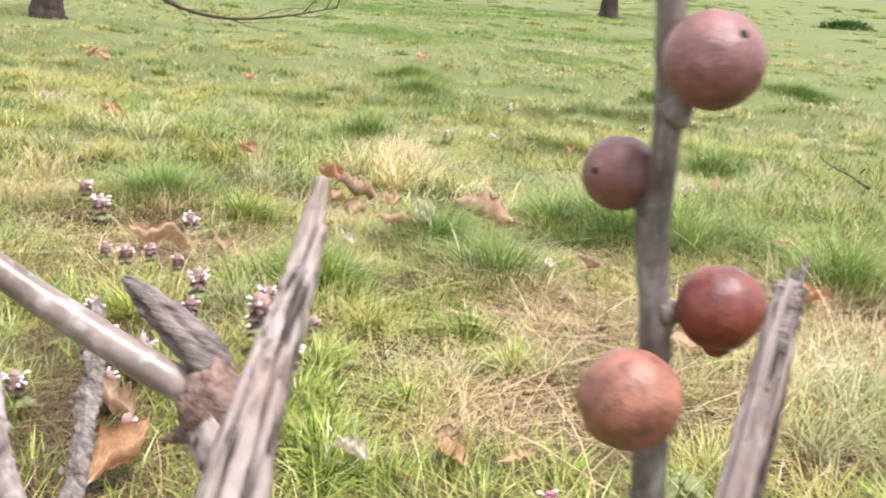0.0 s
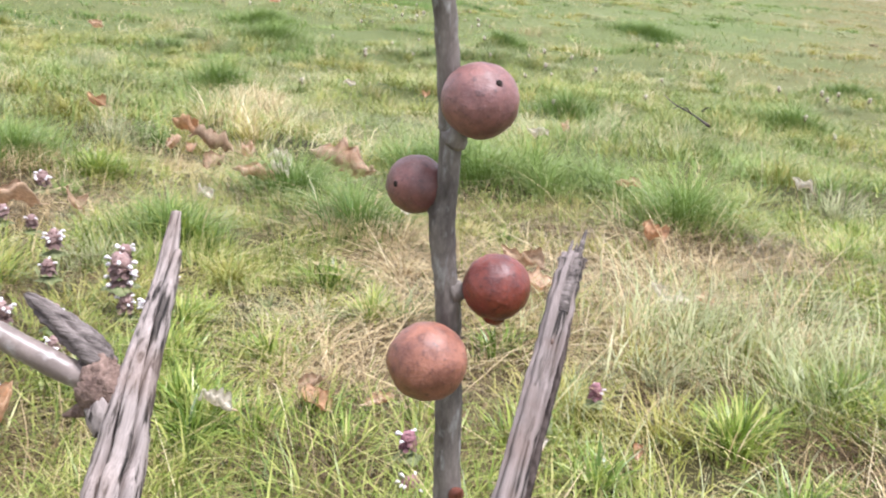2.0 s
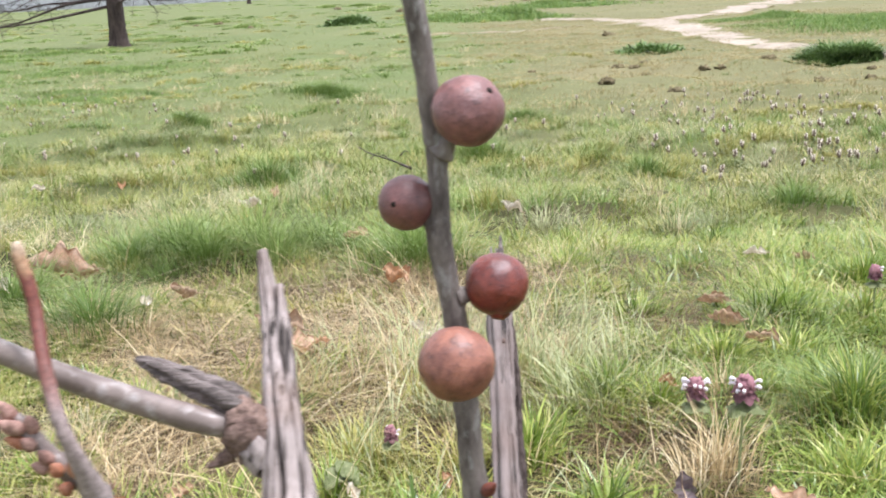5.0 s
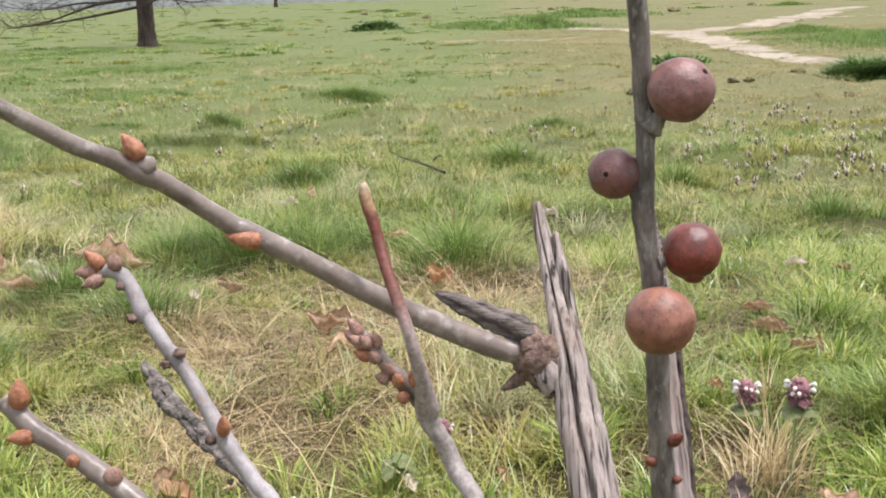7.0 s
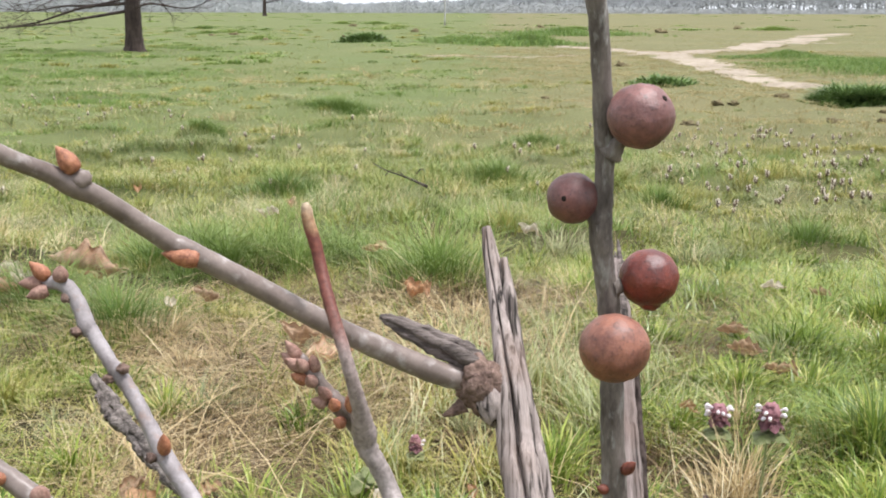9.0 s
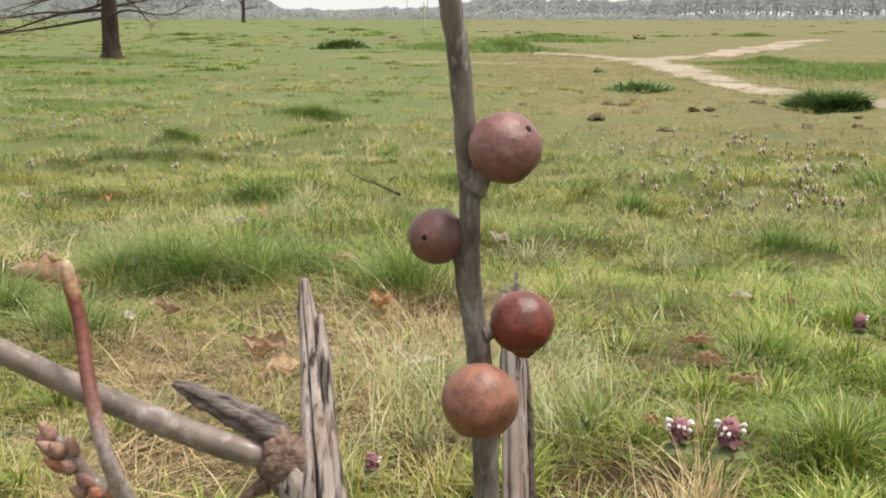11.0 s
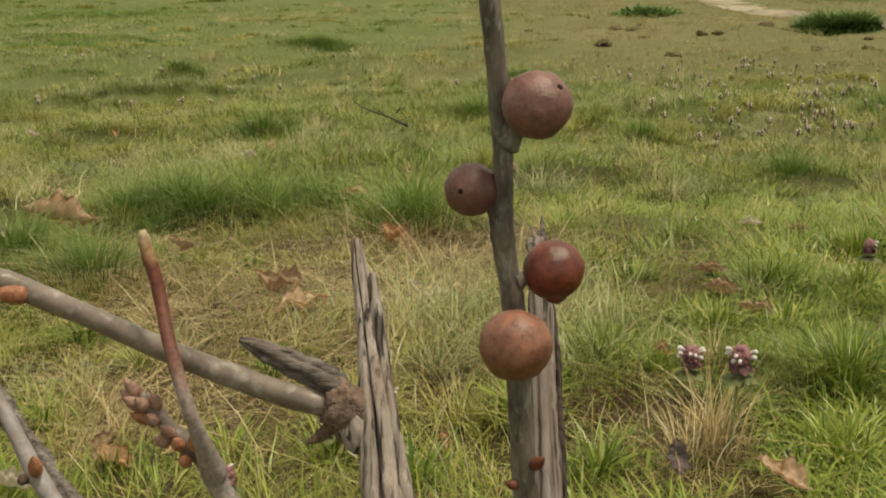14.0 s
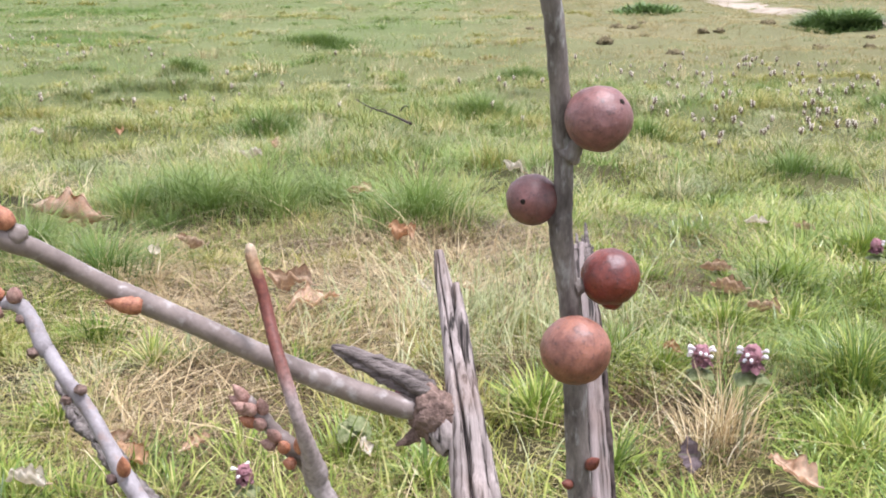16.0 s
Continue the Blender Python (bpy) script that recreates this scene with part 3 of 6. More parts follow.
STRAW_SPOTS = [(-0.41, 2.02, 0.32), (-0.54, 2.10, 0.30), (-0.32, 1.77, 0.26), (-0.42, 1.66, 0.24), (-0.27, 1.92, 0.24), (-1.34, 3.35, 0.40), (-0.14, 2.64, 0.14), (0.22, 2.60, 0.20), (0.19, 1.95, 0.14), (-0.44, 1.52, 0.16),
               (-0.50, 1.84, 0.26), (-0.60, 2.30, 0.22), (-0.24, 2.27, 0.26), (-0.05, 2.07, 0.24), (0.03, 2.43, 0.24), (-0.06, 1.87, 0.16), (-1.50, 3.10, 0.36), (-1.36, 2.95, 0.34), (-2.00, 4.58, 0.4), (-1.53, 3.83, 0.35), (0.34, 1.46, 0.13),
               (-2.05, 2.40, 0.30), (-1.34, 2.09, 0.26), (-0.74, 2.30, 0.18), (-0.74, 2.68, 0.18), (-2.5, 5.7, 0.6), (-2.28, 4.94, 0.5), (-8.5, 13.3, 1.6), (-6.6, 7.9, 0.8), (-1.68, 2.43, 0.2), (-3.78, 4.64, 0.5), (-1.2, 5.0, 0.4), (-0.8, 4.6, 0.3), (0.12, 2.08, 0.2)]


def tones(xy):
    """How pale each plan point's grass is: hand-wide and step-wide patches."""
    return np.clip(0.5 + 1.1 * (0.55 * value_noise(xy, 1.4, 51) + 0.45 * value_noise(xy, 6.5, 52) - 0.5) + RNG.normal(0, 0.08, len(xy)), 0, 1)


def grazed(xy):
    """Where the field is cropped short and brownish: 0 to 1."""
    return np.clip((xy[:, 0] / np.maximum(xy[:, 1], 0.1) - 0.0 + 0.16 * (value_noise(xy, 0.35, 61) - 0.5)) / 0.10, 0, 1) * np.clip((xy[:, 1] - 8.0) / 3.0, 0, 1)


def ground_kind(xy, seed, low, high):
    """Stretches of meadow where one kind of tuft prevails: 0 to 1."""
    p = 0.65 * value_noise(xy, 0.75, seed) + 0.35 * value_noise(xy, 2.4, seed + 1)
    return np.clip((p - low) / (high - low), 0.03, 1)


olive_ground = lambda xy: ground_kind(xy, 71, 0.46, 0.58)
dark_ground = lambda xy: ground_kind(xy, 75, 0.50, 0.60)
grey_ground = lambda xy: ground_kind(xy, 79, 0.50, 0.62)


def lawn(name, n, zone, h, w, bend, mat, label, keep, segs=3, clump=False, chaos=1.3):
    """Scattered blades; clump: they stand in small tufts with bare thatch between, and lean together."""
    xy = sector(n, *zone)
    take = RNG.uniform(0, 1, n) < keep(xy) * (clumps(xy) if clump else 1)
    xy = xy[take]
    m = len(xy)
    v = (0.35 + 0.85 * value_noise(xy, 2.2, 3) + 0.6 * value_noise(xy, 6.0, 4)) * (1 - 0.55 * grazed(xy))
    wide = RNG.uniform(0, 1, m) ** 1.6
    blades(name, xy, RNG.uniform(*h, m) * v, w[0] + (w[1] - w[0]) * wide, RNG.uniform(*bend, m), mat, label, segs=segs,
           spread=14 * value_noise(xy, 3.2, 31) + RNG.normal(0, chaos, m), tone=tones(xy))


def tufted(name, spots, per, w, mat, label, segs=3, bend=(0.25, 1.3), pale=(0.1, 0.9)):
    """Round tufts whose blades spring from the middle and fall outwards: spots are (x, y, radius, height)."""
    xy, h, ang, tone = [], [], [], []
    for x, y, r, tall in spots:
        k = max(12, int(per * r * r))
        d, a = r * np.minimum(0.48 * np.abs(RNG.normal(0, 1, k)), 1.2), RNG.uniform(0, 2 * np.pi, k)
        xy.append(np.stack([x + d * np.cos(a) * RNG.uniform(0.8, 1.25), y + d * np.sin(a)], 1))
        h.append(tall * RNG.uniform(0.45, 1.0, k) * (1 - 0.5 * d / r))
        ang.append(a + RNG.normal(0, 0.7, k))
        tone.append(np.clip(RNG.uniform(*pale) + RNG.normal(0, 0.12, k), 0, 1))
    xy, h, ang, tone = np.concatenate(xy), np.concatenate(h), np.concatenate(ang), np.concatenate(tone)
    m = len(xy)
    blades(name, xy, h, RNG.uniform(*w, m), RNG.uniform(*bend, m), mat, label, segs=segs, spread=ang, tone=tone)


def chance_spots(n, zone, r, tall, keep=None):
    xy = sector(n, *zone)
    if keep:
        xy = xy[RNG.uniform(0, 1, n) < keep(xy)]
    return [(x, y, RNG.uniform(*r), RNG.uniform(*tall)) for x, y in xy]


bare = lambda xy: near_to(xy, [(6.3, 15.6, 0.5), (5.8, 17.5, 0.5), (5.65, 19.5, 0.6), (5.7, 21.5, 0.6), (5.75, 23.5, 0.7), (5.9, 26, 0.8), (6.05, 28, 0.9), (6.15, 30, 0.9), (6.15, 33, 1.1), (6.1, 36, 1.2), (7.8, 37.8, 1.1), (9.5, 40.1, 1.2), (11.5, 44, 1.3),
                                (13.3, 48.3, 1.4), (15.2, 52.5, 1.4), (17, 57, 1.4), (19, 61.5, 1.4), (21, 66, 1.4), (-0.5, 32.9, 0.4), (0.8, 33.2, 0.4), (2.1, 33.5, 0.4), (3.6, 34, 0.4)])
clumps = lambda xy: np.clip(2.6 * value_noise(xy, 11.0, 21) * value_noise(xy, 5.0, 22) + 0.9 * value_noise(xy, 24.0, 23) - 0.72, 0.01, 1)
# Near ground right of the camera's view, where broad green blades take over.
near_right = lambda xy: np.clip((xy[:, 0] - 0.05 * xy[:, 1] - 0.02) / 0.25, 0, 1) * np.clip((4.2 - xy[:, 1]) / 1.2, 0, 1)
greens = lambda xy: (1 - 0.7 * near_right(xy)) * np.clip(0.15 + 1.1 * value_noise(xy, 1.7, 1) - 1.0 * near_to(xy, STRAW_SPOTS) - 6 * bare(xy), 0.0, 1)
straws = lambda xy: (1 - 0.8 * near_right(xy)) * np.clip(1.6 * value_noise(xy, 1.5, 2) - 0.72 + 1.6 * near_to(xy, STRAW_SPOTS) - 6 * bare(xy), 0.10, 1)
wisps = lambda xy: np.clip(1.5 * value_noise(xy, 0.8, 9) - 0.5 - 6 * bare(xy), 0.0, 1)
stalks = lambda xy: np.clip(1.2 * value_noise(xy, 1.1, 6), 0, 1)

lawn("grass", 255000, (1.05, 3.4, -36, 54), (0.022, 0.082), (0.0012, 0.0046), (0.2, 1.4), GREEN, "short bright green meadow grass", greens, 2, True)
lawn("dry_grass", 110000, (1.05, 3.4, -36, 54), (0.03, 0.10), (0.0008, 0.0022), (0.5, 2.3), STRAW, "matted dry straw-coloured grass", straws, 2, True)
thin = lambda xy: np.full(len(xy), 0.5)
lawn("dry_grass", 90000, (1.15, 3.3, -33, 48), (0.012, 0.035), (0.0010, 0.0024), (1.0, 3.2), MID_STRAW, "thin thatch of dead grass on the soil", thin, 2, chaos=3.0)
lawn("grass", 90000, (1.15, 3.3, -33, 48), (0.012, 0.045), (0.0010, 0.0026), (0.6, 2.4), OLIVE, "low mossy yellow-green grass", thin, 2, chaos=3.0)
matted = lambda xy: np.clip(1.5 * near_to(xy, STRAW_SPOTS) - 0.35, 0, 1) * np.clip(2.4 * value_noise(xy, 5.0, 91) - 0.5, 0.08, 1)
lawn("dry_grass", 170000, (1.25, 3.4, -30, 46), (0.018, 0.055), (0.0007, 0.0019), (1.2, 3.6), STRAW, "short bleached straws lying criss-cross", matted, 2, chaos=3.0)
lawn("dry_grass", 20000, (1.2, 3.4, -30, 46), (0.06, 0.16), (0.0011, 0.0026), (1.6, 4.2), STRAW, "long golden straws lying in tangles", matted, 4, chaos=3.0)
# Dead grass that also paints dark gaps into the near turf.
litter = lambda xy: np.clip(2.4 * value_noise(xy, 5.0, 51) * (0.5 + value_noise(xy, 1.6, 52)) - 0.62, 0, 1)
lawn("withered_grass", 90000, (1.0, 2.9, -14, 46), (0.02, 0.075), (0.0010, 0.0030), (0.8, 3.0), LITTER, "dead brown grass that also darkens the gaps between the green", litter, 2, chaos=3.0)
lawn("dry_stalk", 260, (1.15, 4.5, -36, 54), (0.12, 0.28), (0.0010, 0.0020), (0.3, 1.5), STRAW, "tall single dry grass stalks", stalks, 5)
lawn("lush_grass", 120000, (1.1, 4.2, -36, 4), (0.02, 0.07), (0.0024, 0.0062), (0.4, 2.0), JUICY, "juicy bright green broad-bladed grass", near_right, 3, True)
pale_zone = lambda xy: np.clip(1.3 - np.hypot((xy[:, 0] - 0.10) / 0.30, (xy[:, 1] - 1.80) / 0.42), 0, 1)
lawn("grass", 30000, (1.2, 2.6, -30, 22), (0.05, 0.14), (0.0012, 0.0032), (0.1, 1.0), PALE_GREEN, "pale grey-green upright grass stalks", pale_zone, 4, True)
lawn("dry_stalk", 1500, (1.2, 2.8, -30, 30), (0.07, 0.18), (0.0009, 0.0018), (0.1, 1.2), STRAW, "thin upright bleached grass stalks", pale_zone, 4)
JUICY_SPOTS = [(-0.60, 1.36, 0.09, 0.10), (-0.70, 1.48, 0.09, 0.10), (-0.46, 1.30, 0.07, 0.10), (-0.40, 1.36, 0.06, 0.09), (-0.56, 1.56, 0.07, 0.09), (-0.27, 1.42, 0.06, 0.10), (0.62, 1.62, 0.10, 0.12), (0.78, 1.8, 0.12, 0.11), (0.5, 1.95, 0.13, 0.10), (0.9, 2.05, 0.14, 0.10), (0.28, 1.78, 0.10, 0.10), (0.13, 1.55, 0.08, 0.10), (-0.13, 1.42, 0.07, 0.11), (-0.02, 1.36, 0.06, 0.10),
               (0.55, 1.42, 0.08, 0.10), (0.72, 1.55, 0.09, 0.10), (0.66, 2.2, 0.13, 0.10), (0.4, 2.25, 0.12, 0.09), (0.95, 2.5, 0.16, 0.10), (0.6, 2.7, 0.16, 0.09), (-0.75, 1.62, 0.09, 0.10), (-0.52, 1.25, 0.07, 0.10), (-0.62, 1.95, 0.1, 0.09),
               (-0.95, 2.0, 0.1, 0.1), (-1.15, 1.65, 0.1, 0.1), (0.22, 1.38, 0.06, 0.11), (-0.33, 1.3, 0.06, 0.1), (0.05, 2.05, 0.1, 0.08), (0.3, 2.75, 0.15, 0.09), (-1.5, 2.5, 0.14, 0.1), (-0.25, 1.75, 0.07, 0.09)]
tufted("lush_grass", JUICY_SPOTS + chance_spots(36, (1.1, 3.6, -34, 0), (0.05, 0.11), (0.07, 0.12)) + chance_spots(22, (1.2, 3.4, 10, 52), (0.04, 0.09), (0.06, 0.10)), 26000, (0.0026, 0.0065), JUICY, "juicy bright green broad-bladed grass", 3, (0.1, 1.2))
tufted("olive_tuft", chance_spots(90, (1.5, 3.5, -34, 52), (0.04, 0.12), (0.05, 0.12)), 15000, (0.0014, 0.0034), OLIVE, "tufts of yellow-olive meadow grass", 3, (0.3, 1.6))
tufted("grey_green_tuft", chance_spots(50, (1.5, 3.5, -34, 52), (0.04, 0.12), (0.06, 0.13)), 15000, (0.0010, 0.0026), GREY_GREEN, "tufts of fine grey-green grass", 3, (0.3, 1.4))
tufted("tussock_grass", [s for s in TUSSOCK_SPOTS if s[1] < 3.5] + chance_spots(34, (1.6, 3.6, -34, 52), (0.05, 0.16), (0.06, 0.13)), 17000, (0.0010, 0.0028), TUSSOCK, "tussocks of fine long dark green grass", 3, (0.25, 1.5), (0.22, 0.78))
wild = lambda xy: (1 - 0.93 * grazed(xy)) * (bare(xy) < 0.05)
left_side = lambda xy: wild(xy) * np.clip(0.35 - 2.2 * (xy[:, 0] / xy[:, 1] - 0.05), 0.05, 1)
far_greens = lambda xy: greens(xy) * (1 - 0.75 * grazed(xy))
turf = lambda xy: grazed(xy) * (bare(xy) < 0.05)
lawn("grass", 170000, (3.3, 9.0, -32, 52), (0.03, 0.10), (0.003, 0.008), (0.3, 1.6), MID_GREEN, "short yellow-green meadow grass", greens, 2, True)
lawn("dry_grass", 60000, (3.3, 9.0, -32, 52), (0.04, 0.11), (0.0015, 0.005), (0.9, 2.6), MID_STRAW, "thin dry straw-coloured grass", straws, 2)
tufted("tussock_grass", [s for s in TUSSOCK_SPOTS if s[1] > 3.5], 7500, (0.002, 0.0045), TUSSOCK, "tussocks of fine long dark green grass", 3, (0.2, 1.2), (0.15, 0.55))
tufted("tussock_grass", chance_spots(560, (3.3, 9.5, -32, 50), (0.06, 0.20), (0.06, 0.15), dark_ground), 6500, (0.002, 0.0045), TUSSOCK, "small tussocks of fine dark green grass", 2)
tufted("olive_tuft", chance_spots(800, (3.3, 9.5, -32, 50), (0.06, 0.19), (0.06, 0.15), olive_ground), 6500, (0.0022, 0.005), OLIVE, "tufts of yellow-olive meadow grass", 2, (0.3, 1.6))
tufted("grey_green_tuft", chance_spots(700, (3.3, 9.5, -32, 50), (0.06, 0.20), (0.07, 0.17), grey_ground), 5500, (0.0018, 0.004), GREY_GREEN, "tufts of fine grey-green grass", 2, (0.3, 1.4))
tufted("meadow_tuft", chance_spots(380, (3.3, 9.5, -32, 50), (0.06, 0.18), (0.06, 0.16)), 6500, (0.0025, 0.0055), MID_GREEN, "tufts of green meadow grass", 2, (0.3, 1.5))
tufted("dry_tuft", chance_spots(330, (2.6, 9.5, -32, 50), (0.04, 0.13), (0.10, 0.22)), 3800, (0.0012, 0.003), MID_STRAW, "wispy tufts of blond dry grass", 3, (0.2, 1.1))
taller = lambda xy: np.clip(1.6 * mounds(xy) - 0.15, 0, 1) * wild(xy)
lawn("tussock_grass", 60000, (2.4, 9.0, -32, 50), (0.05, 0.14), (0.0014, 0.0040), (0.3, 1.4), TUSSOCK, "fine long green grass on the hummocks", taller, 2)
lawn("tussock_grass", 32000, (8.8, 24.0, -30, 48), (0.04, 0.11), (0.004, 0.010), (0.3, 1.4), TUSSOCK, "fine long green grass on the hummocks", taller, 2)
lawn("grass", 110000, (8.8, 28.0, -30, 50), (0.02, 0.07), (0.004, 0.011), (0.2, 1.2), FAR_GREEN, "olive green grazed meadow grass", far_greens, 2)
lawn("grass", 50000, (8.6, 14.0, -30, 48), (0.02, 0.08), (0.003, 0.008), (0.2, 1.2), FAR_GREEN, "olive green grazed meadow grass", far_greens, 2)
lawn("turf", 190000, (8.0, 40.0, -30, 8), (0.05, 0.13), (0.005, 0.012), (0.3, 1.4), TURF, "short brownish olive grazed turf", turf, 2)
edges = []
for pts in PATHS:
    for x, y, _, w in spline([(x, y, 0, w) for x, y, w in pts], 40):
        for k in range(2):
            edges.append((x + RNG.choice((-1, 1)) * (0.40 * w + RNG.uniform(-0.10, 0.35)), y + RNG.normal(0, 0.25), RNG.uniform(0.08, 0.24), RNG.uniform(0.03, 0.07)))
tufted("turf", edges, 900, (0.008, 0.02), TURF, "low ragged tufts along the edges of the paths", 2, (0.5, 1.8))
tufted("turf", chance_spots(900, (8.5, 32, -30, 4), (0.06, 0.24), (0.05, 0.12), turf), 1300, (0.004, 0.010), TURF, "low brownish tufts in the grazed turf", 2, (0.4, 1.6))
tufted("turf", chance_spots(420, (8.5, 30, -30, 4), (0.06, 0.22), (0.05, 0.12), turf), 1300, (0.004, 0.010), FAR_GREEN, "low green tufts in the grazed turf", 2, (0.4, 1.6), (0.0, 0.5))
tufted("tussock_grass", chance_spots(1100, (9.0, 26, -30, 48), (0.10, 0.34), (0.07, 0.16), lambda xy: left_side(xy) * dark_ground(xy)), 1700, (0.004, 0.009), TUSSOCK, "tussocks of dark green grass in the meadow", 2)
tufted("olive_tuft", chance_spots(900, (9.0, 22, -30, 48), (0.10, 0.32), (0.06, 0.15), lambda xy: wild(xy) * olive_ground(xy)), 1500, (0.005, 0.010), OLIVE, "tufts of yellow-olive meadow grass", 2, (0.3, 1.5))
tufted("grey_green_tuft", chance_spots(700, (9.0, 22, -30, 48), (0.10, 0.32), (0.07, 0.18), lambda xy: wild(xy) * grey_ground(xy)), 1300, (0.004, 0.008), GREY_GREEN, "tufts of fine grey-green grass", 2, (0.3, 1.4))
tufted("dry_tuft", chance_spots(240, (9.0, 26, -30, 48), (0.08, 0.30), (0.10, 0.24), wild), 900, (0.003, 0.007), MID_STRAW, "wispy tufts of blond dry grass", 2, (0.2, 1.0))
lawn("dry_grass", 22000, (8.8, 24.0, -30, 50), (0.05, 0.12), (0.004, 0.010), (0.6, 1.8), MID_STRAW, "thin dry straw-coloured grass", wisps, 2)
tufted("tussock_grass", chance_spots(1100, (20, 90, -30, 48), (0.25, 0.9), (0.08, 0.20), left_side), 360, (0.012, 0.03), TUSSOCK, "low dark tussocks in the grazed field", 2)
tufted("olive_tuft", chance_spots(260, (20, 80, -30, 48), (0.2, 0.7), (0.07, 0.18), wild), 420, (0.012, 0.03), OLIVE, "low yellow-olive tufts in the field", 2)
tufted("tussock_grass", chance_spots(240, (70, 300, -30, 48), (0.8, 2.6), (0.10, 0.26)), 30, (0.06, 0.2), TUSSOCK, "low dark tussocks far out in the field", 2)
FIELD_TUSSOCKS = [(-11.1, 42.0, 0.9, 0.22), (-11.75, 33.7, 0.8, 0.2), (-12.6, 32.0, 0.7, 0.2), (-5.48, 27.2, 0.6, 0.2), (-5.8, 31.1, 0.6, 0.22), (-5.1, 28.8, 0.5, 0.2), (-2.6, 36.0, 0.7, 0.2), (-1.4, 32.9, 0.5, 0.16),
                  (-13.8, 66.9, 1.5, 0.4), (-9.3, 51.9, 1.1, 0.34), (-18.3, 79.7, 1.5, 0.4), (-11.4, 106, 1.8, 0.45), (-8.1, 104, 1.8, 0.45), (-5.2, 88.8, 1.6, 0.4), (-0.6, 54.8, 1.2, 0.3), (7.6, 78.8, 2.4, 0.4), (21.4, 79.5, 2.0, 0.5), (-14.5, 64, 1.2, 0.3)]
tufted("tussock_grass", FIELD_TUSSOCKS, 500, (0.012, 0.035), TUSSOCK, "dark grassy hummocks out in the field", 2)
lawn("grass", 70000, (27.0, 90.0, -30, 48), (0.03, 0.10), (0.02, 0.05), (0.2, 1.0), FAR_GREEN, "olive green grazed meadow grass", wisps, 2)
lawn("turf", 40000, (38.0, 110.0, -30, 8), (0.02, 0.06), (0.02, 0.06), (0.3, 1.4), TURF, "short brownish olive grazed turf", turf, 2)
lawn("grass", 150000, (0.12, 6.9, 50, 326), (0.04, 0.09), (0.008, 0.018), (0.5, 1.7), MID_GREEN, "short bright green meadow grass", greens, 1)
lawn("dry_grass", 40000, (0.12, 6.9, 50, 326), (0.03, 0.07), (0.002, 0.006), (0.8, 2.2), MID_STRAW, "matted dry straw-coloured grass", straws, 1)
lawn("grass", 9000, (0.12, 1.1, -36, 54), (0.02, 0.07), (0.002, 0.006), (0.3, 1.5), GREEN, "short bright green meadow grass", greens, 2)
lawn("grass", 14000, (6.8, 24.0, 48, 328), (0.05, 0.10), (0.015, 0.035), (0.2, 1.1), FAR_GREEN, "olive green grazed meadow grass", greens, 2)


tufted("dry_tuft", [(-1.58, 3.42, 0.10, 0.22), (-1.66, 3.36, 0.07, 0.18), (-1.46, 3.30, 0.08, 0.20), (-1.52, 3.62, 0.10, 0.20), (-2.25, 4.9, 0.16, 0.22), (-2.0, 4.55, 0.14, 0.20), (-0.52, 2.06, 0.09, 0.12), (-0.60, 2.28, 0.08, 0.11), (0.03, 2.43, 0.10, 0.12), (0.20, 2.56, 0.09, 0.12), (-0.30, 1.98, 0.07, 0.10), (-0.43, 1.80, 0.07, 0.10), (-1.36, 3.05, 0.10, 0.13)],
       11000, (0.0010, 0.0024), STRAW, "tall wispy tufts of blond dry grass", 4, (0.2, 1.3), (0.5, 0.95))
tufted("dry_tuft", [(0.385, 1.47, 0.075, 0.17), (0.34, 1.42, 0.05, 0.13), (-0.05, 2.28, 0.12, 0.08), (0.06, 2.22, 0.09, 0.08), (0.22, 2.0, 0.07, 0.11), (0.45, 1.75, 0.06, 0.12)], 26000, (0.0010, 0.0022), STRAW, "fan-shaped tuft of blond dry grass", 4, (0.2, 0.9), (0.55, 0.95))


def in_patch(n, x, y, rx, ry, turn=0.0):
    """Random plan points in an oval patch, thinner towards its rim."""
    d, a = np.clip(np.abs(RNG.normal(0, 0.52, n)), 0, 1.3), RNG.uniform(0, 2 * np.pi, n)
    p, q = rx * d * np.cos(a), ry * d * np.sin(a)
    c, s_ = math.cos(turn), math.sin(turn)
    return np.stack([x + p * c - q * s_, y + p * s_ + q * c], 1)


for x, y, rx, ry, tall, n, wide in ((11.8, 27, 5.0, 5.0, 0.24, 75000, 0.030), (9.3, 33.0, 2.4, 2.2, 0.20, 9000, 0.03), (2.4, 45.5, 2.6, 3.0, 0.48, 7000, 0.06), (5.6, 64, 5, 5, 0.5, 5000, 0.08), (0.0, 49, 2.5, 3, 0.34, 3000, 0.06),
                              (-12.0, 33, 7, 6, 0.10, 12000, 0.03), (-9.5, 39.5, 2, 1.5, 0.16, 2000, 0.03), (-7.0, 22, 4, 4, 0.11, 12000, 0.02), (-8.5, 17, 3.5, 3.5, 0.12, 12000, 0.016), (-5.0, 15, 2.5, 2.5, 0.11, 9000, 0.014), (-13, 26, 5, 5, 0.12, 12000, 0.024)):
    xy = in_patch(n, x, y, rx, ry)
    xy = xy[bare(xy) < 0.05]
    d = np.hypot((xy[:, 0] - x) / rx, (xy[:, 1] - y) / ry)
    blades("lush_grass", xy, tall * RNG.uniform(0.4, 1.1, len(xy)) * (0.4 + value_noise(xy, 0.9, 8)) * np.clip(1.15 - 0.75 * d, 0.2, 1), RNG.uniform(0.5, 1.3, len(xy)) * wide * 0.6, RNG.uniform(0.2, 1.0, len(xy)), LUSH, "patch of taller lush green grass", segs=2)


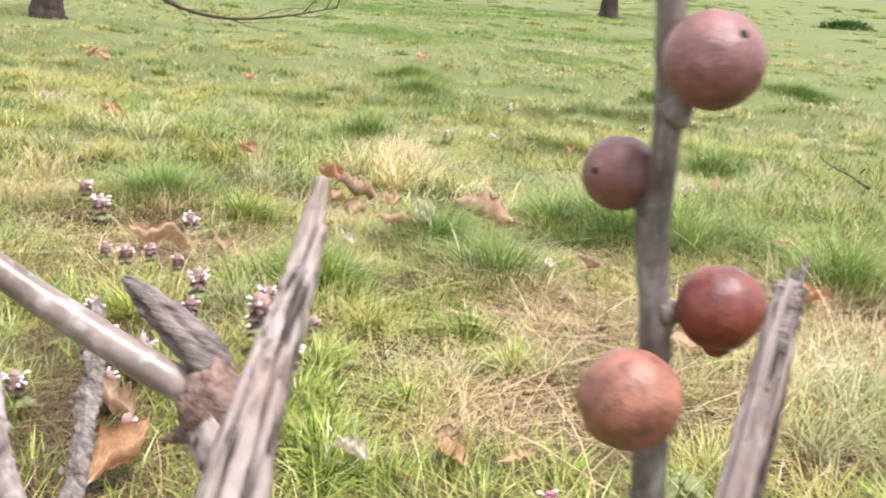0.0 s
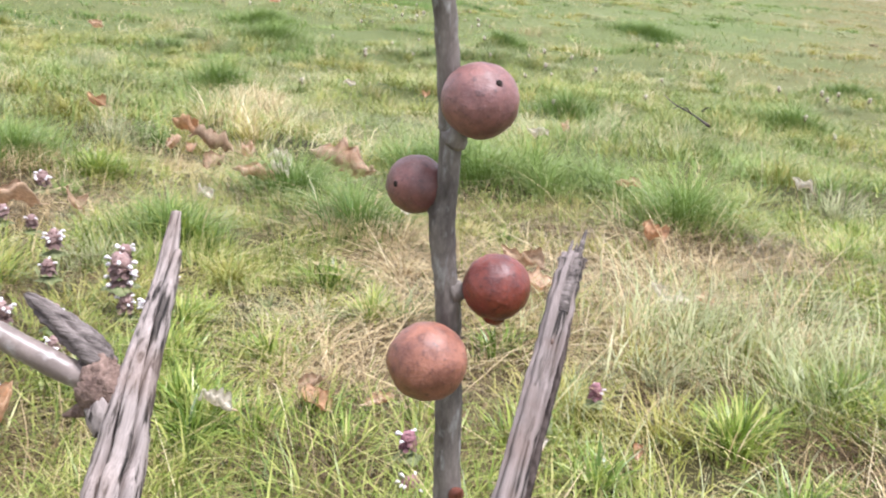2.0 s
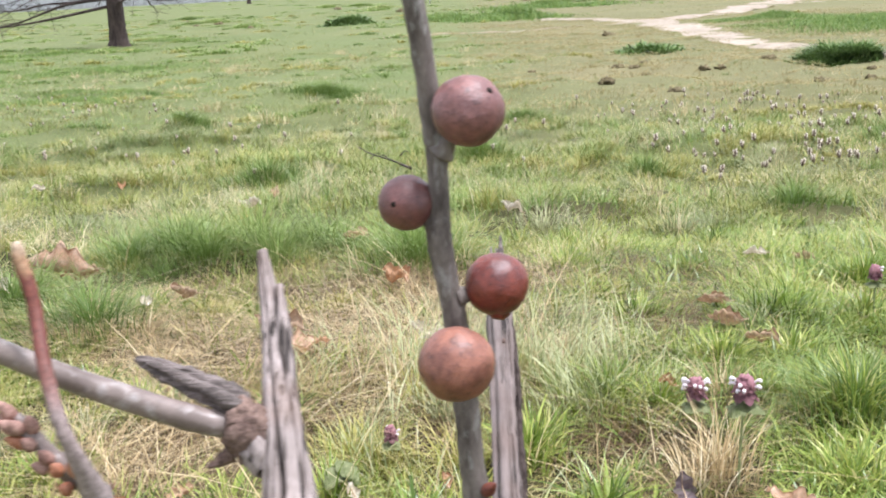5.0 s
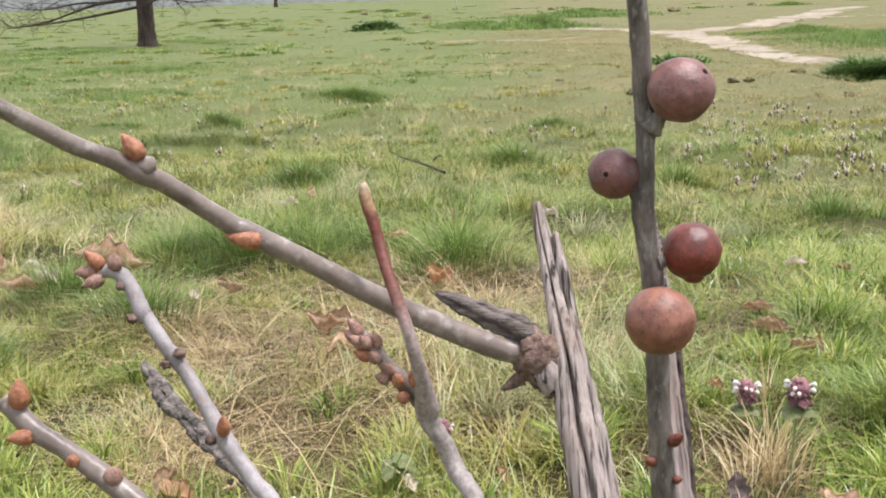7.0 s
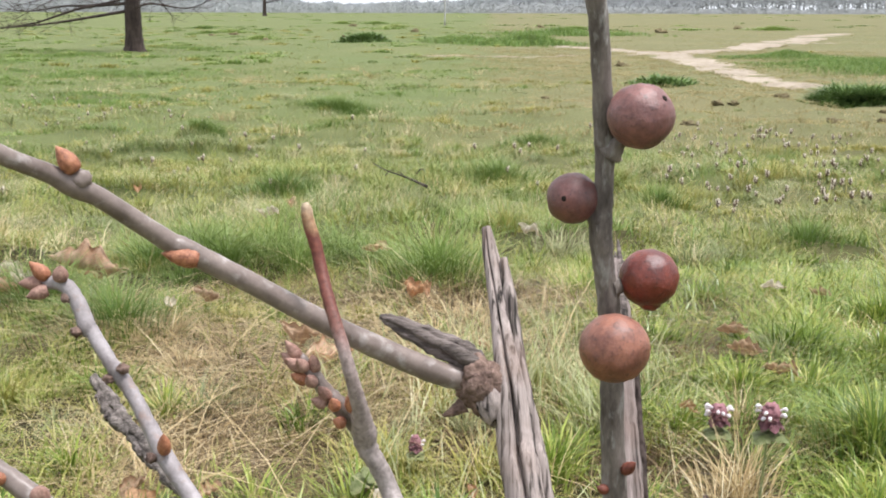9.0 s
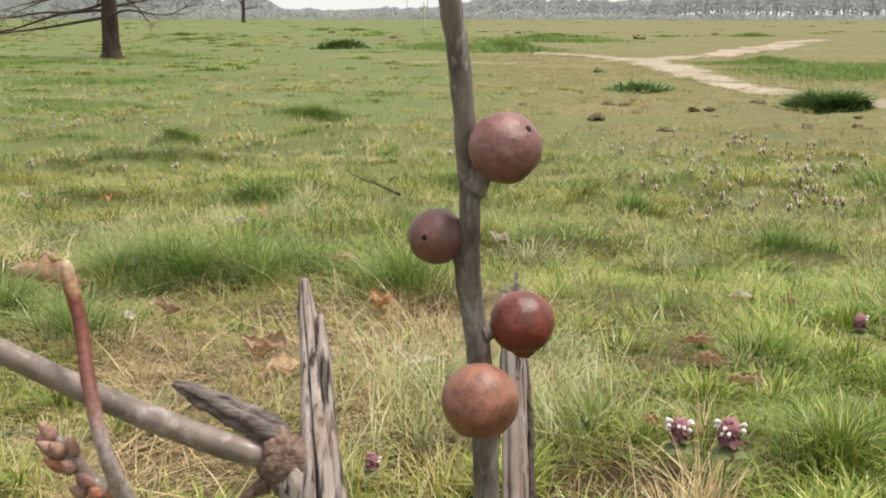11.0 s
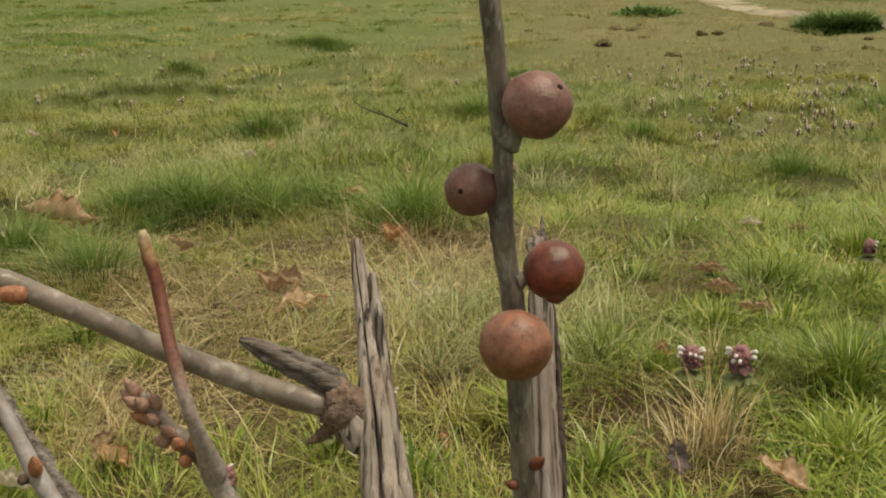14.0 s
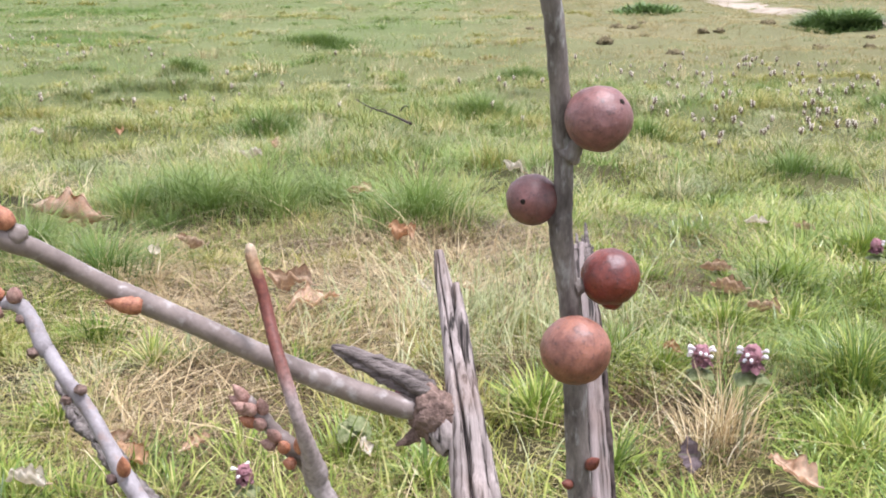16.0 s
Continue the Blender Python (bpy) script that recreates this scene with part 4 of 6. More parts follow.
# ---- the oak shoots ----
STEM_LOW = [(0.0585, 0.368, 0.29, 0.0046), (0.064, 0.36, 0.15, 0.0052), (0.07, 0.345, 0.0, 0.006), (0.075, 0.33, -0.18, 0.0075)]
gall_shoot = empty("gall_shoot", (0.075, 0.33, -0.17), "upright grey oak shoot bearing four round marble galls", "branch")
part("stem", tube([(0.033, 0.345, 0.61, 0.0026), (0.036, 0.349, 0.565, 0.0028), (0.0387, 0.353, 0.5249, 0.0030), (0.0414, 0.356, 0.5047, 0.0029), (0.0438, 0.359, 0.4904, 0.0029),
                   (0.0457, 0.362, 0.4726, 0.0029), (0.0470, 0.3635, 0.4588, 0.0031), (0.0475, 0.364, 0.4563, 0.0034), (0.0473, 0.364, 0.4497, 0.0028),
                   (0.0472, 0.364, 0.4381, 0.0030), (0.0466, 0.364, 0.4333, 0.0035), (0.0475, 0.3645, 0.4244, 0.0033), (0.0489, 0.365, 0.4157, 0.0032),
                   (0.0501, 0.365, 0.4079, 0.0034), (0.0509, 0.3655, 0.3981, 0.0033), (0.0520, 0.366, 0.3819, 0.0036), (0.0528, 0.3665, 0.3653, 0.0037),
                   (0.0542, 0.367, 0.3461, 0.0040)] + STEM_LOW, 5, 18, 0.10, 3), BARK, gall_shoot)


def gall(at, r, mat, label, foot, holes, seed):
    """A round oak gall, the short stalk that joins it to the stem, and its exit holes."""
    g = part("gall", ball(at, r, 48, 0.035, 2.2, (1, 1, 0.98), seed), mat, gall_shoot, label)
    a, b = Vector(foot), Vector(at)
    b = a + (b - a) * (1 - 0.8 * r / (b - a).length)
    mid = a.lerp(b, 0.5)
    part("stalk", tube([(*a, 0.0036), (*mid, 0.0024), (*b, 0.0020)], 4, 12, 0.15, seed), BARK, g)
    for way, size in holes:
        d = Vector(way).normalized()
        part("exit_hole", ball(Vector(at) + d * r * 0.985, size, 12, 0.1, 2.0, (1, 1, 0.35), seed, turn=d.to_track_quat("Z", "Y").to_matrix()), HOLE, g, "dark exit hole")


gall((0.0560, 0.3562, 0.4658), 0.0094, GALL["rosy"], "rosy brown gall with a small hole", (0.0485, 0.3625, 0.4545), [((0.60, -0.55, 0.58), 0.0009)], 1)
gall((0.0385, 0.3657, 0.4409), 0.0077, GALL["dull"], "dull brown gall with a hole in its side", (0.0462, 0.364, 0.4345), [((-0.42, -0.9, 0.13), 0.0009)], 2)
gall((0.0619, 0.3664, 0.4169), 0.0088, GALL["red"], "shiny dark red gall", (0.0512, 0.3655, 0.4140), [], 3)
part("gall_tip", ball((0.0622, 0.3655, 0.4098), 0.0034, 16, 0.15, 2.0, (1, 1, 0.8), 5), GALL["red"], [o for o in gall_shoot.children if o.name.startswith("gall")][-1], "blunt tip under the gall")
gall((0.0499, 0.3497, 0.4001), 0.0101, GALL["tan"], "large tan brown gall", (0.0505, 0.3645, 0.3965), [((0.9, -0.3, -0.1), 0.0006)], 4)
part("bud", bud_mesh((0.0562, 0.3635, 0.3565), (0.5, -0.5, 0.7), 0.006, 0.0019, 5), RED_BUD, gall_shoot, "small red-brown bud")
part("bud", bud_mesh((0.0510, 0.3640, 0.3500), (-0.7, -0.4, 0.4), 0.004, 0.0016, 6), RED_BUD, gall_shoot, "small dark bud")
part("bud", bud_mesh((0.0572, 0.3640, 0.3440), (0.8, -0.3, 0.2), 0.003, 0.0014, 7), RED_BUD, gall_shoot, "small dark bud")

broken = empty("broken_stem", (0.072, 0.30, -0.17), "leaning grey oak stem, snapped off and split at its tip", "branch")
part("stem", tube([(0.0650, 0.4640, 0.3995, 0.0041), (0.0648, 0.4560, 0.3920, 0.0044), (0.0645, 0.4350, 0.3720, 0.00463), (0.0642, 0.4120, 0.3500, 0.00486), (0.0635, 0.3850, 0.3220, 0.00531),
                   (0.0625, 0.3560, 0.2900, 0.00565), (0.064, 0.325, 0.22, 0.00621), (0.068, 0.305, 0.08, 0.00678), (0.072, 0.30, -0.18, 0.00791)], 9, 36, 0.22, 8, 6, 0.30), SPLIT_WOOD, broken)
for i, (dx, dz, ln, r) in enumerate([(0.0018, 0.0016, 0.013, 0.0012), (-0.0016, 0.0006, 0.010, 0.0010), (0.0002, 0.0022, 0.008, 0.0009), (0.0006, -0.0016, 0.011, 0.0010)]):
    part("splinter", tube([(0.0645 + dx, 0.446, 0.3835 + dz, r * 1.6), (0.0649 + dx, 0.459, 0.3955 + dz, r * 1.3), (0.0651 + dx * 1.1, 0.4585 + ln, 0.3945 + dz + ln * 0.85, r * 0.3)], 3, 8, 0.3, 20 + i), DARK_DEAD, broken)

# Peeling bark; its dark colour also paints the stem's shadow side.
part("bark_strip", tube([(0.0690, 0.4480, 0.3830, 0.0006), (0.0694, 0.4350, 0.3705, 0.0012), (0.0692, 0.4120, 0.3485, 0.0013), (0.0688, 0.3900, 0.3255, 0.0010), (0.0680, 0.3760, 0.3105, 0.0005)], 6, 8, 0.5, 25), TRUNK, broken, "dark strip of peeling bark that also stands for the stem's shaded side")
rngb = random.Random(6)
for i in range(9):
    k = rngb.uniform(0, 1)
    part("bark_scab", ball((0.0642 + rngb.uniform(-0.003, 0.003), 0.445 - 0.085 * k, 0.3850 - 0.092 * k), rngb.uniform(0.0007, 0.0014), 10, 0.6, 2.5, (1.2, 0.7, 1.6), 90 + i), KNOT, broken)

forked = empty("dead_forked_stem", (0.075, 0.22, -0.17), "split grey dead oak stem with a live budding side branch", "branch")
part("stem", tube([(0.0117, 0.2930, 0.4460, 0.0010), (0.0126, 0.2895, 0.4405, 0.0017), (0.0139, 0.2850, 0.4347, 0.0021), (0.0153, 0.2775, 0.4268, 0.0025), (0.0170, 0.2685, 0.4168, 0.0036), (0.0184, 0.2620, 0.4065, 0.0046), (0.0197, 0.2565, 0.4000, 0.0049), (0.0230, 0.2430, 0.3810, 0.0051),
                   (0.0290, 0.2230, 0.3500, 0.0054), (0.040, 0.200, 0.31, 0.0056), (0.055, 0.190, 0.2, 0.006), (0.068, 0.205, 0.0, 0.007), (0.075, 0.22, -0.18, 0.008)], 8, 96, 0.05, 4, 5, 0.55, sharp=9), FORK_WOOD, forked)
part("splinter", tube([(0.0156, 0.2872, 0.4400, 0.0008), (0.0166, 0.2820, 0.4335, 0.0015), (0.0180, 0.2750, 0.4240, 0.0016), (0.0196, 0.2680, 0.4150, 0.0018), (0.0212, 0.2620, 0.4060, 0.0012)], 5, 14, 0.25, 14), FORK_WOOD, forked)
part("bark_flap", tube([(0.0088, 0.2735, 0.4215, 0.0012), (0.0076, 0.2725, 0.4232, 0.0015), (0.0060, 0.2718, 0.4246, 0.0010), (0.0050, 0.2716, 0.4252, 0.0003)], 4, 8, 0.5, 19), DARK_DEAD, forked, "dark curled flap of bark")
part("snag", tube([(-0.0116, 0.2757, 0.4295, 0.0006), (-0.0085, 0.2755, 0.4282, 0.0019), (-0.0020, 0.2745, 0.4253, 0.0029), (0.0042, 0.2730, 0.4226, 0.0037), (0.0095, 0.2705, 0.4198, 0.0036)], 6, 40, 0.25, 5, 5, 0.34, 0.9), DARK_DEAD, forked, "short split grey snag")
knot = part("knot", ball((0.0108, 0.2690, 0.4160), 0.0054, 64, 0.24, 2.4, (0.95, 0.95, 1.15), 6), KNOT, forked, "rough brown knot")
part("branch_scar", ball((0.0100, 0.2648, 0.4168), 0.0026, 20, 0.35, 2.6, (1, 0.6, 1.1), 9), KNOT, knot, "rounded brown branch scar")
part("swelling", ball((0.0125, 0.2650, 0.4128), 0.0030, 24, 0.3, 2.4, (0.9, 0.8, 1.3), 11), FORK_WOOD, knot, "smooth pale swelling")
rngk = random.Random(4)
for i in range(4):
    a = rngk.uniform(0, 6.28)
    d = Vector((math.cos(a) * 0.8, -0.75, math.sin(a))).normalized()
    c = Vector((0.0106, 0.2690, 0.4158)) + d * 0.0040
    part("bark_flake", tube([(*c, 0.0012), (*(c + d * 0.0007 + Vector((rngk.uniform(-6, 6) * 1e-4, 0, rngk.uniform(-6, 6) * 1e-4))), 0.0009), (*(c + d * rngk.uniform(0.0010, 0.0020)), 0.0004)], 3, 7, 0.5, 30 + i), KNOT, knot)
part("thorn", tube([(0.0068, 0.2690, 0.4118, 0.0018), (0.0045, 0.2683, 0.4105, 0.0012), (0.0022, 0.2678, 0.4097, 0.0003)], 4, 8, 0.3, 12), KNOT, knot, "pointed dark stub")
side = part("side_branch", tube([(0.0090, 0.2702, 0.4164, 0.00292), (0.0060, 0.2700, 0.4174, 0.00267), (-0.0006, 0.2685, 0.4198, 0.00258), (-0.0190, 0.2620, 0.4304, 0.00232), (-0.0351, 0.2565, 0.4411, 0.00212),
                   (-0.0473, 0.2525, 0.4488, 0.00228), (-0.0512, 0.2510, 0.4515, 0.00200), (-0.0606, 0.2445, 0.4602, 0.00190), (-0.0647, 0.2415, 0.4631, 0.00210),
                   (-0.0687, 0.2390, 0.4660, 0.00177), (-0.0744, 0.2335, 0.4699, 0.00170), (-0.0843, 0.2250, 0.4782, 0.00155), (-0.0973, 0.2100, 0.4904, 0.00140), (-0.1150, 0.1950, 0.5055, 0.00103)], 6, 18, 0.06, 9), PALE_BARK, forked, "smooth grey-brown living branch")
part("bud", bud_mesh((-0.0448, 0.2514, 0.4472), (-0.95, -0.18, 0.22), 0.0072, 0.0019, 1), BUD, side, "pointed orange-brown bud")
part("bud", bud_mesh((-0.0640, 0.2408, 0.4660), (-0.50, -0.25, 0.85), 0.0056, 0.0018, 2), BUD, side, "pointed orange-brown bud")
part("bud_cushion", ball((-0.0640, 0.2416, 0.4642), 0.0025, 16, 0.25, 2.0, (1.1, 0.8, 0.8), 3), PALE_BARK, side)

red = empty("red_tipped_shoot", (0.05, 0.18, -0.17), "thin oak shoot, red-brown above, with a dried pale tip", "branch")
part("stem", tube([(-0.0250, 0.2590, 0.4573, 0.00062), (-0.0247, 0.2588, 0.4560, 0.00109), (-0.0243, 0.2584, 0.4538, 0.00125), (-0.0229, 0.2573, 0.4495, 0.00125), (-0.0214, 0.2549, 0.4443, 0.00125), (-0.0196, 0.2505, 0.4398, 0.00125),
                   (-0.0176, 0.2466, 0.4352, 0.00125), (-0.0158, 0.2440, 0.4304, 0.00125), (-0.0144, 0.2442, 0.4247, 0.00140), (-0.0134, 0.2470, 0.4180, 0.00185), (-0.0130, 0.2500, 0.4128, 0.00255),
                   (-0.0127, 0.2511, 0.4098, 0.00229), (-0.0114, 0.2512, 0.4070, 0.00200), (-0.0100, 0.2511, 0.4046, 0.00192), (-0.0074, 0.2500, 0.3988, 0.00192), (-0.0014, 0.2400, 0.3895, 0.00200), (0.012, 0.215, 0.34, 0.00252), (0.035, 0.185, 0.15, 0.00370), (0.05, 0.18, -0.18, 0.00517)], 6, 16, 0.14, 10), SHOOT, red)
spur = part("spur", tube([(-0.0132, 0.2525, 0.4118, 0.0023), (-0.0156, 0.2510, 0.4153, 0.0018), (-0.0182, 0.2500, 0.4186, 0.0019), (-0.0206, 0.2500, 0.4215, 0.0015), (-0.0233, 0.2500, 0.4250, 0.0017), (-0.0255, 0.2500, 0.4285, 0.0010)], 5, 14, 0.2, 13), PALE_BARK, red, "short spur crowded with buds")
for i, (x, y, z, wx, wy, wz, ln) in enumerate([(-0.0255, 0.2500, 0.4278, -0.45, -0.1, 0.9, 0.0072), (-0.0252, 0.2488, 0.4262, -0.75, -0.5, 0.5, 0.0058), (-0.0242, 0.2484, 0.4262, -0.1, -0.7, 0.7, 0.0050), (-0.0262, 0.2500, 0.4268, -0.9, 0.0, 0.5, 0.0056),
                                           (-0.0224, 0.2496, 0.4256, 0.45, -0.3, 0.85, 0.0056), (-0.0240, 0.2490, 0.4236, -0.85, -0.5, 0.15, 0.0056), (-0.0226, 0.2484, 0.4232, 0.1, -0.8, 0.5, 0.0046), (-0.0198, 0.2486, 0.4203, -0.2, -0.7, 0.75, 0.0056),
                                           (-0.0182, 0.2476, 0.4186, 0.25, -0.7, 0.6, 0.0044), (-0.0204, 0.2486, 0.4190, -0.85, -0.4, 0.0, 0.0048), (-0.0168, 0.2484, 0.4150, -0.7, -0.6, 0.1, 0.0040)]):
    part("bud", bud_mesh((x, y, z), (0.5 * wx - 0.32, 0.5 * wy - 0.1, 0.5 * wz + 0.4), ln * 0.68, 0.00125, 40 + i), BUD if i in (5, 8, 10) else DULL_BUD, spur, "plump brown bud")
part("bud", bud_mesh((-0.0146, 0.2476, 0.4185), (-0.05, -0.55, 0.85), 0.0052, 0.0017, 51), BUD, red, "plump orange-brown bud")

grey = empty("grey_bud_shoot", (0.03, 0.24, -0.17), "pale grey oak shoot ending in a cluster of buds", "branch")
part("stem", tube([(-0.1040, 0.3262, 0.4242, 0.00163), (-0.0983, 0.3250, 0.4237, 0.00207), (-0.0942, 0.3230, 0.4189, 0.00207), (-0.0916, 0.3210, 0.4133, 0.00230), (-0.0901, 0.3205, 0.4119, 0.00193), (-0.0846, 0.3160, 0.4057, 0.00193),
                   (-0.0820, 0.3150, 0.4025, 0.00207), (-0.0786, 0.3130, 0.3985, 0.00193), (-0.0732, 0.3080, 0.3919, 0.00200), (-0.0685, 0.3040, 0.3852, 0.00230), (-0.0644, 0.3010, 0.3805, 0.00214), (-0.0594, 0.2970, 0.3755, 0.00214),
                   (-0.0500, 0.2870, 0.3657, 0.00222), (-0.02, 0.255, 0.30, 0.00267), (0.015, 0.24, 0.12, 0.00370), (0.03, 0.24, -0.18, 0.00518)], 6, 16, 0.14, 15), MAUVE_BARK, grey)
for i, (x, y, z, wx, wy, wz, ln) in enumerate([(-0.1030, 0.3255, 0.4255, -0.65, -0.2, 0.75, 0.0065), (-0.1045, 0.3255, 0.4240, -0.95, -0.2, 0.05, 0.0062), (-0.1030, 0.3250, 0.4225, -0.75, -0.4, -0.25, 0.0058), (-0.0990, 0.3240, 0.4255, 0.2, -0.4, 0.85, 0.0048),
                                           (-0.0676, 0.3015, 0.3868, 0.1, -0.35, 0.92, 0.0070)]):
    part("bud", bud_mesh((x, y, z), (wx, wy, wz), ln * (0.98 if i < 4 else 0.9), 0.0020 if i < 4 else 0.0017, 60 + i), (BUD, DULL_BUD, DULL_BUD, DULL_BUD, BUD)[i], grey, "pointed brown bud")
for i, (x, y, z, wx, wz) in enumerate([(-0.0930, 0.3195, 0.4128, -0.9, -0.2), (-0.0815, 0.3135, 0.4040, 0.8, 0.5), (-0.0835, 0.3140, 0.4022, -0.8, -0.4), (-0.0700, 0.3025, 0.3850, -0.9, -0.1), (-0.0980, 0.3228, 0.4215, 0.6, -0.6)]):
    part("leaf_scar", ball((x + 0.0012 * wx, y, z + 0.0012 * wz), 0.0016, 14, 0.5, 2.5, (1, 1, 0.8), 95 + i), KNOT, grey, "small dark leaf scar")
dead_twig = empty("dead_twig", (0.02, 0.26, -0.17), "knobbly grey dead oak twig with a broken tip", "branch")
part("stem", tube([(-0.1132, 0.3850, 0.3780, 0.0017), (-0.1073, 0.3790, 0.3741, 0.0026), (-0.1023, 0.3720, 0.3700, 0.0034), (-0.0945, 0.3630, 0.3680, 0.0025), (-0.0871, 0.3530, 0.3666, 0.0032), (-0.0811, 0.3450, 0.3647, 0.0022), (-0.0732, 0.3350, 0.3634, 0.0025), (-0.0659, 0.3250, 0.3609, 0.0022), (-0.0520, 0.3030, 0.3450, 0.0032), (-0.0300, 0.2800, 0.2500, 0.0040), (0.0000, 0.2620, 0.1000, 0.0050), (0.0200, 0.2600, -0.1800, 0.0065)], 6, 22, 0.42, 16, 4, 0.30), FLAKY, dead_twig)
rngf = random.Random(9)
for i in range(16):
    t = rngf.uniform(0, 1)
    c = Vector((-0.1073, 0.3775, 0.3741)).lerp(Vector((-0.0600, 0.3150, 0.3560)), t) + Vector((rngf.uniform(-0.002, 0.002), -0.0022, rngf.uniform(-0.0015, 0.0025)))
    d = Vector((rngf.uniform(0.3, 1), rngf.uniform(-0.9, -0.2), rngf.uniform(-0.7, 0.6))).normalized()
    part("bark_flake", tube([(*c, 0.0008), (*(c + d * 0.002), 0.0011), (*(c + d * rngf.uniform(0.003, 0.0055)), 0.0003)], 3, 7, 0.4, 130 + i, flat=0.3), FLAKY, dead_twig)
for i, (k, wx, wz) in enumerate([(1, -0.8, 0.5), (2, -0.9, -0.1), (3, 0.8, 0.5), (4, -0.9, 0.2), (6, 0.8, 0.4)]):
    x, y, z = [(-0.1073, 0.3790, 0.3741), (-0.1023, 0.3720, 0.3700), (-0.0945, 0.3630, 0.3680), (-0.0871, 0.3530, 0.3666), (-0.0732, 0.3350, 0.3634)][i]
    part("leaf_scar", ball((x + wx * 0.0020, y - 0.001, z), 0.0018, 14, 0.5, 2.5, (1, 1, 0.8), 80 + i), DARK_DEAD, dead_twig)

stout = empty("stout_bud_shoot", (0.02, 0.2, -0.17), "stout brown oak shoot with blunt orange buds", "branch")
part("stem", tube([(-0.0990, 0.2493, 0.4165, 0.00180), (-0.0973, 0.2490, 0.4144, 0.00217), (-0.0925, 0.2475, 0.4100, 0.00210), (-0.0870, 0.2465, 0.4067, 0.00195), (-0.0810, 0.2450, 0.4032, 0.00217), (-0.0757, 0.2435, 0.3995, 0.00232), (-0.0691, 0.2410, 0.3951, 0.00225), (-0.0580, 0.2350, 0.3865, 0.00225),
                   (-0.025, 0.215, 0.33, 0.00278), (0.005, 0.2, 0.12, 0.00375), (0.02, 0.2, -0.18, 0.00525)], 6, 16, 0.14, 17), PALE_BARK, stout)
for i, (x, y, z, wx, wy, wz, ln, w) in enumerate([(-0.0955, 0.2482, 0.4150, 0.12, -0.1, 0.95, 0.0062, 0.0021), (-0.0925, 0.2460, 0.4092, -0.95, -0.3, 0.05, 0.0052, 0.0017), (-0.0840, 0.2440, 0.4045, 0.2, -0.7, 0.5, 0.0028, 0.0013), (-0.0760, 0.2430, 0.4010, 0.3, -0.5, 0.8, 0.0040, 0.0019)]):
    part("bud", bud_mesh((x, y, z), (wx, wy, wz), ln, w, 70 + i), DULL_BUD if i == 3 else BUD, stout, "blunt orange bud")


# ---- plants and litter in the grass ----
def oak_leaf(at, size, turn, curl, mat, label, tilt=(0, 0), seed=0):
    """A fallen oak leaf: lobed, curled and wavy blade with its midrib."""
    rng = random.Random(seed)
    bm = bmesh.new()
    n, half = 40, 6
    count, shift = rng.uniform(3.4, 4.6), (rng.uniform(0, 1), rng.uniform(0, 1))
    off = Vector((seed * 3.7, 1.3, 0))
    rows = []
    for i in range(n + 1):
        t = i / n
        env = math.sin(math.pi * min(1.0, t ** 0.8)) ** 0.75 * 0.34
        row = []
        for k in range(-half, half + 1):
            u = k / half
            lobe = 0.5 + 0.5 * math.cos(2 * math.pi * (t * count + 0.25 * shift[k > 0]))
            w = size * (env * (0.80 + 0.24 * lobe ** 0.7) * (1 + 0.10 * noise.noise(Vector((t * 9, u, seed)))) + 0.004)
            x, a = u * w, u * curl * 1.7
            q = Vector((x * math.cos(a), (t - 0.5) * size * (1 - 0.14 * curl * abs(u)), abs(x) * math.sin(abs(a)) + 0.35 * size * curl * (t - 0.5) ** 2))
            q.z += size * (0.22 * noise.noise(Vector((q.x, q.y, 0)) * (2.6 / size) + off) + 0.07 * noise.noise(Vector((q.x, q.y, 0)) * (9 / size) + off))
            row.append(bm.verts.new(q))
        rows.append(row)
    for a, b in zip(rows, rows[1:]):
        for k in range(2 * half):
            bm.faces.new((a[k], a[k + 1], b[k + 1], b[k]))
    bmesh.ops.solidify(bm, geom=bm.faces[:], thickness=0.0006)
    low = min(v.co.z for v in bm.verts)
    for v in bm.verts:
        v.co.z -= low
    at_rib = [rows[i][half].co.copy() for i in (0, 8, 16, 24, 32, 39)]
    leaf = obj("oak_leaf", bm, mat)
    rib = tube([(0, -0.60 * size, at_rib[0].z + 0.002, 0.0011)] + [(c.x, c.y, c.z + 0.0004, 0.0013 - 0.00018 * i) for i, c in enumerate(at_rib)], 3, 6, 0.0)
    part("midrib", rib, LEAVES[1], leaf)
    leaf.matrix_world = pose(at[0], at[1], ground_z(*at[:2]) + at[2] + 0.008, tilt[0] if tilt[0] > 40 else 0.5 * tilt[0], 0.4 * tilt[1], turn)
    return tagged(leaf, label, "leaf", "fallen leaves")


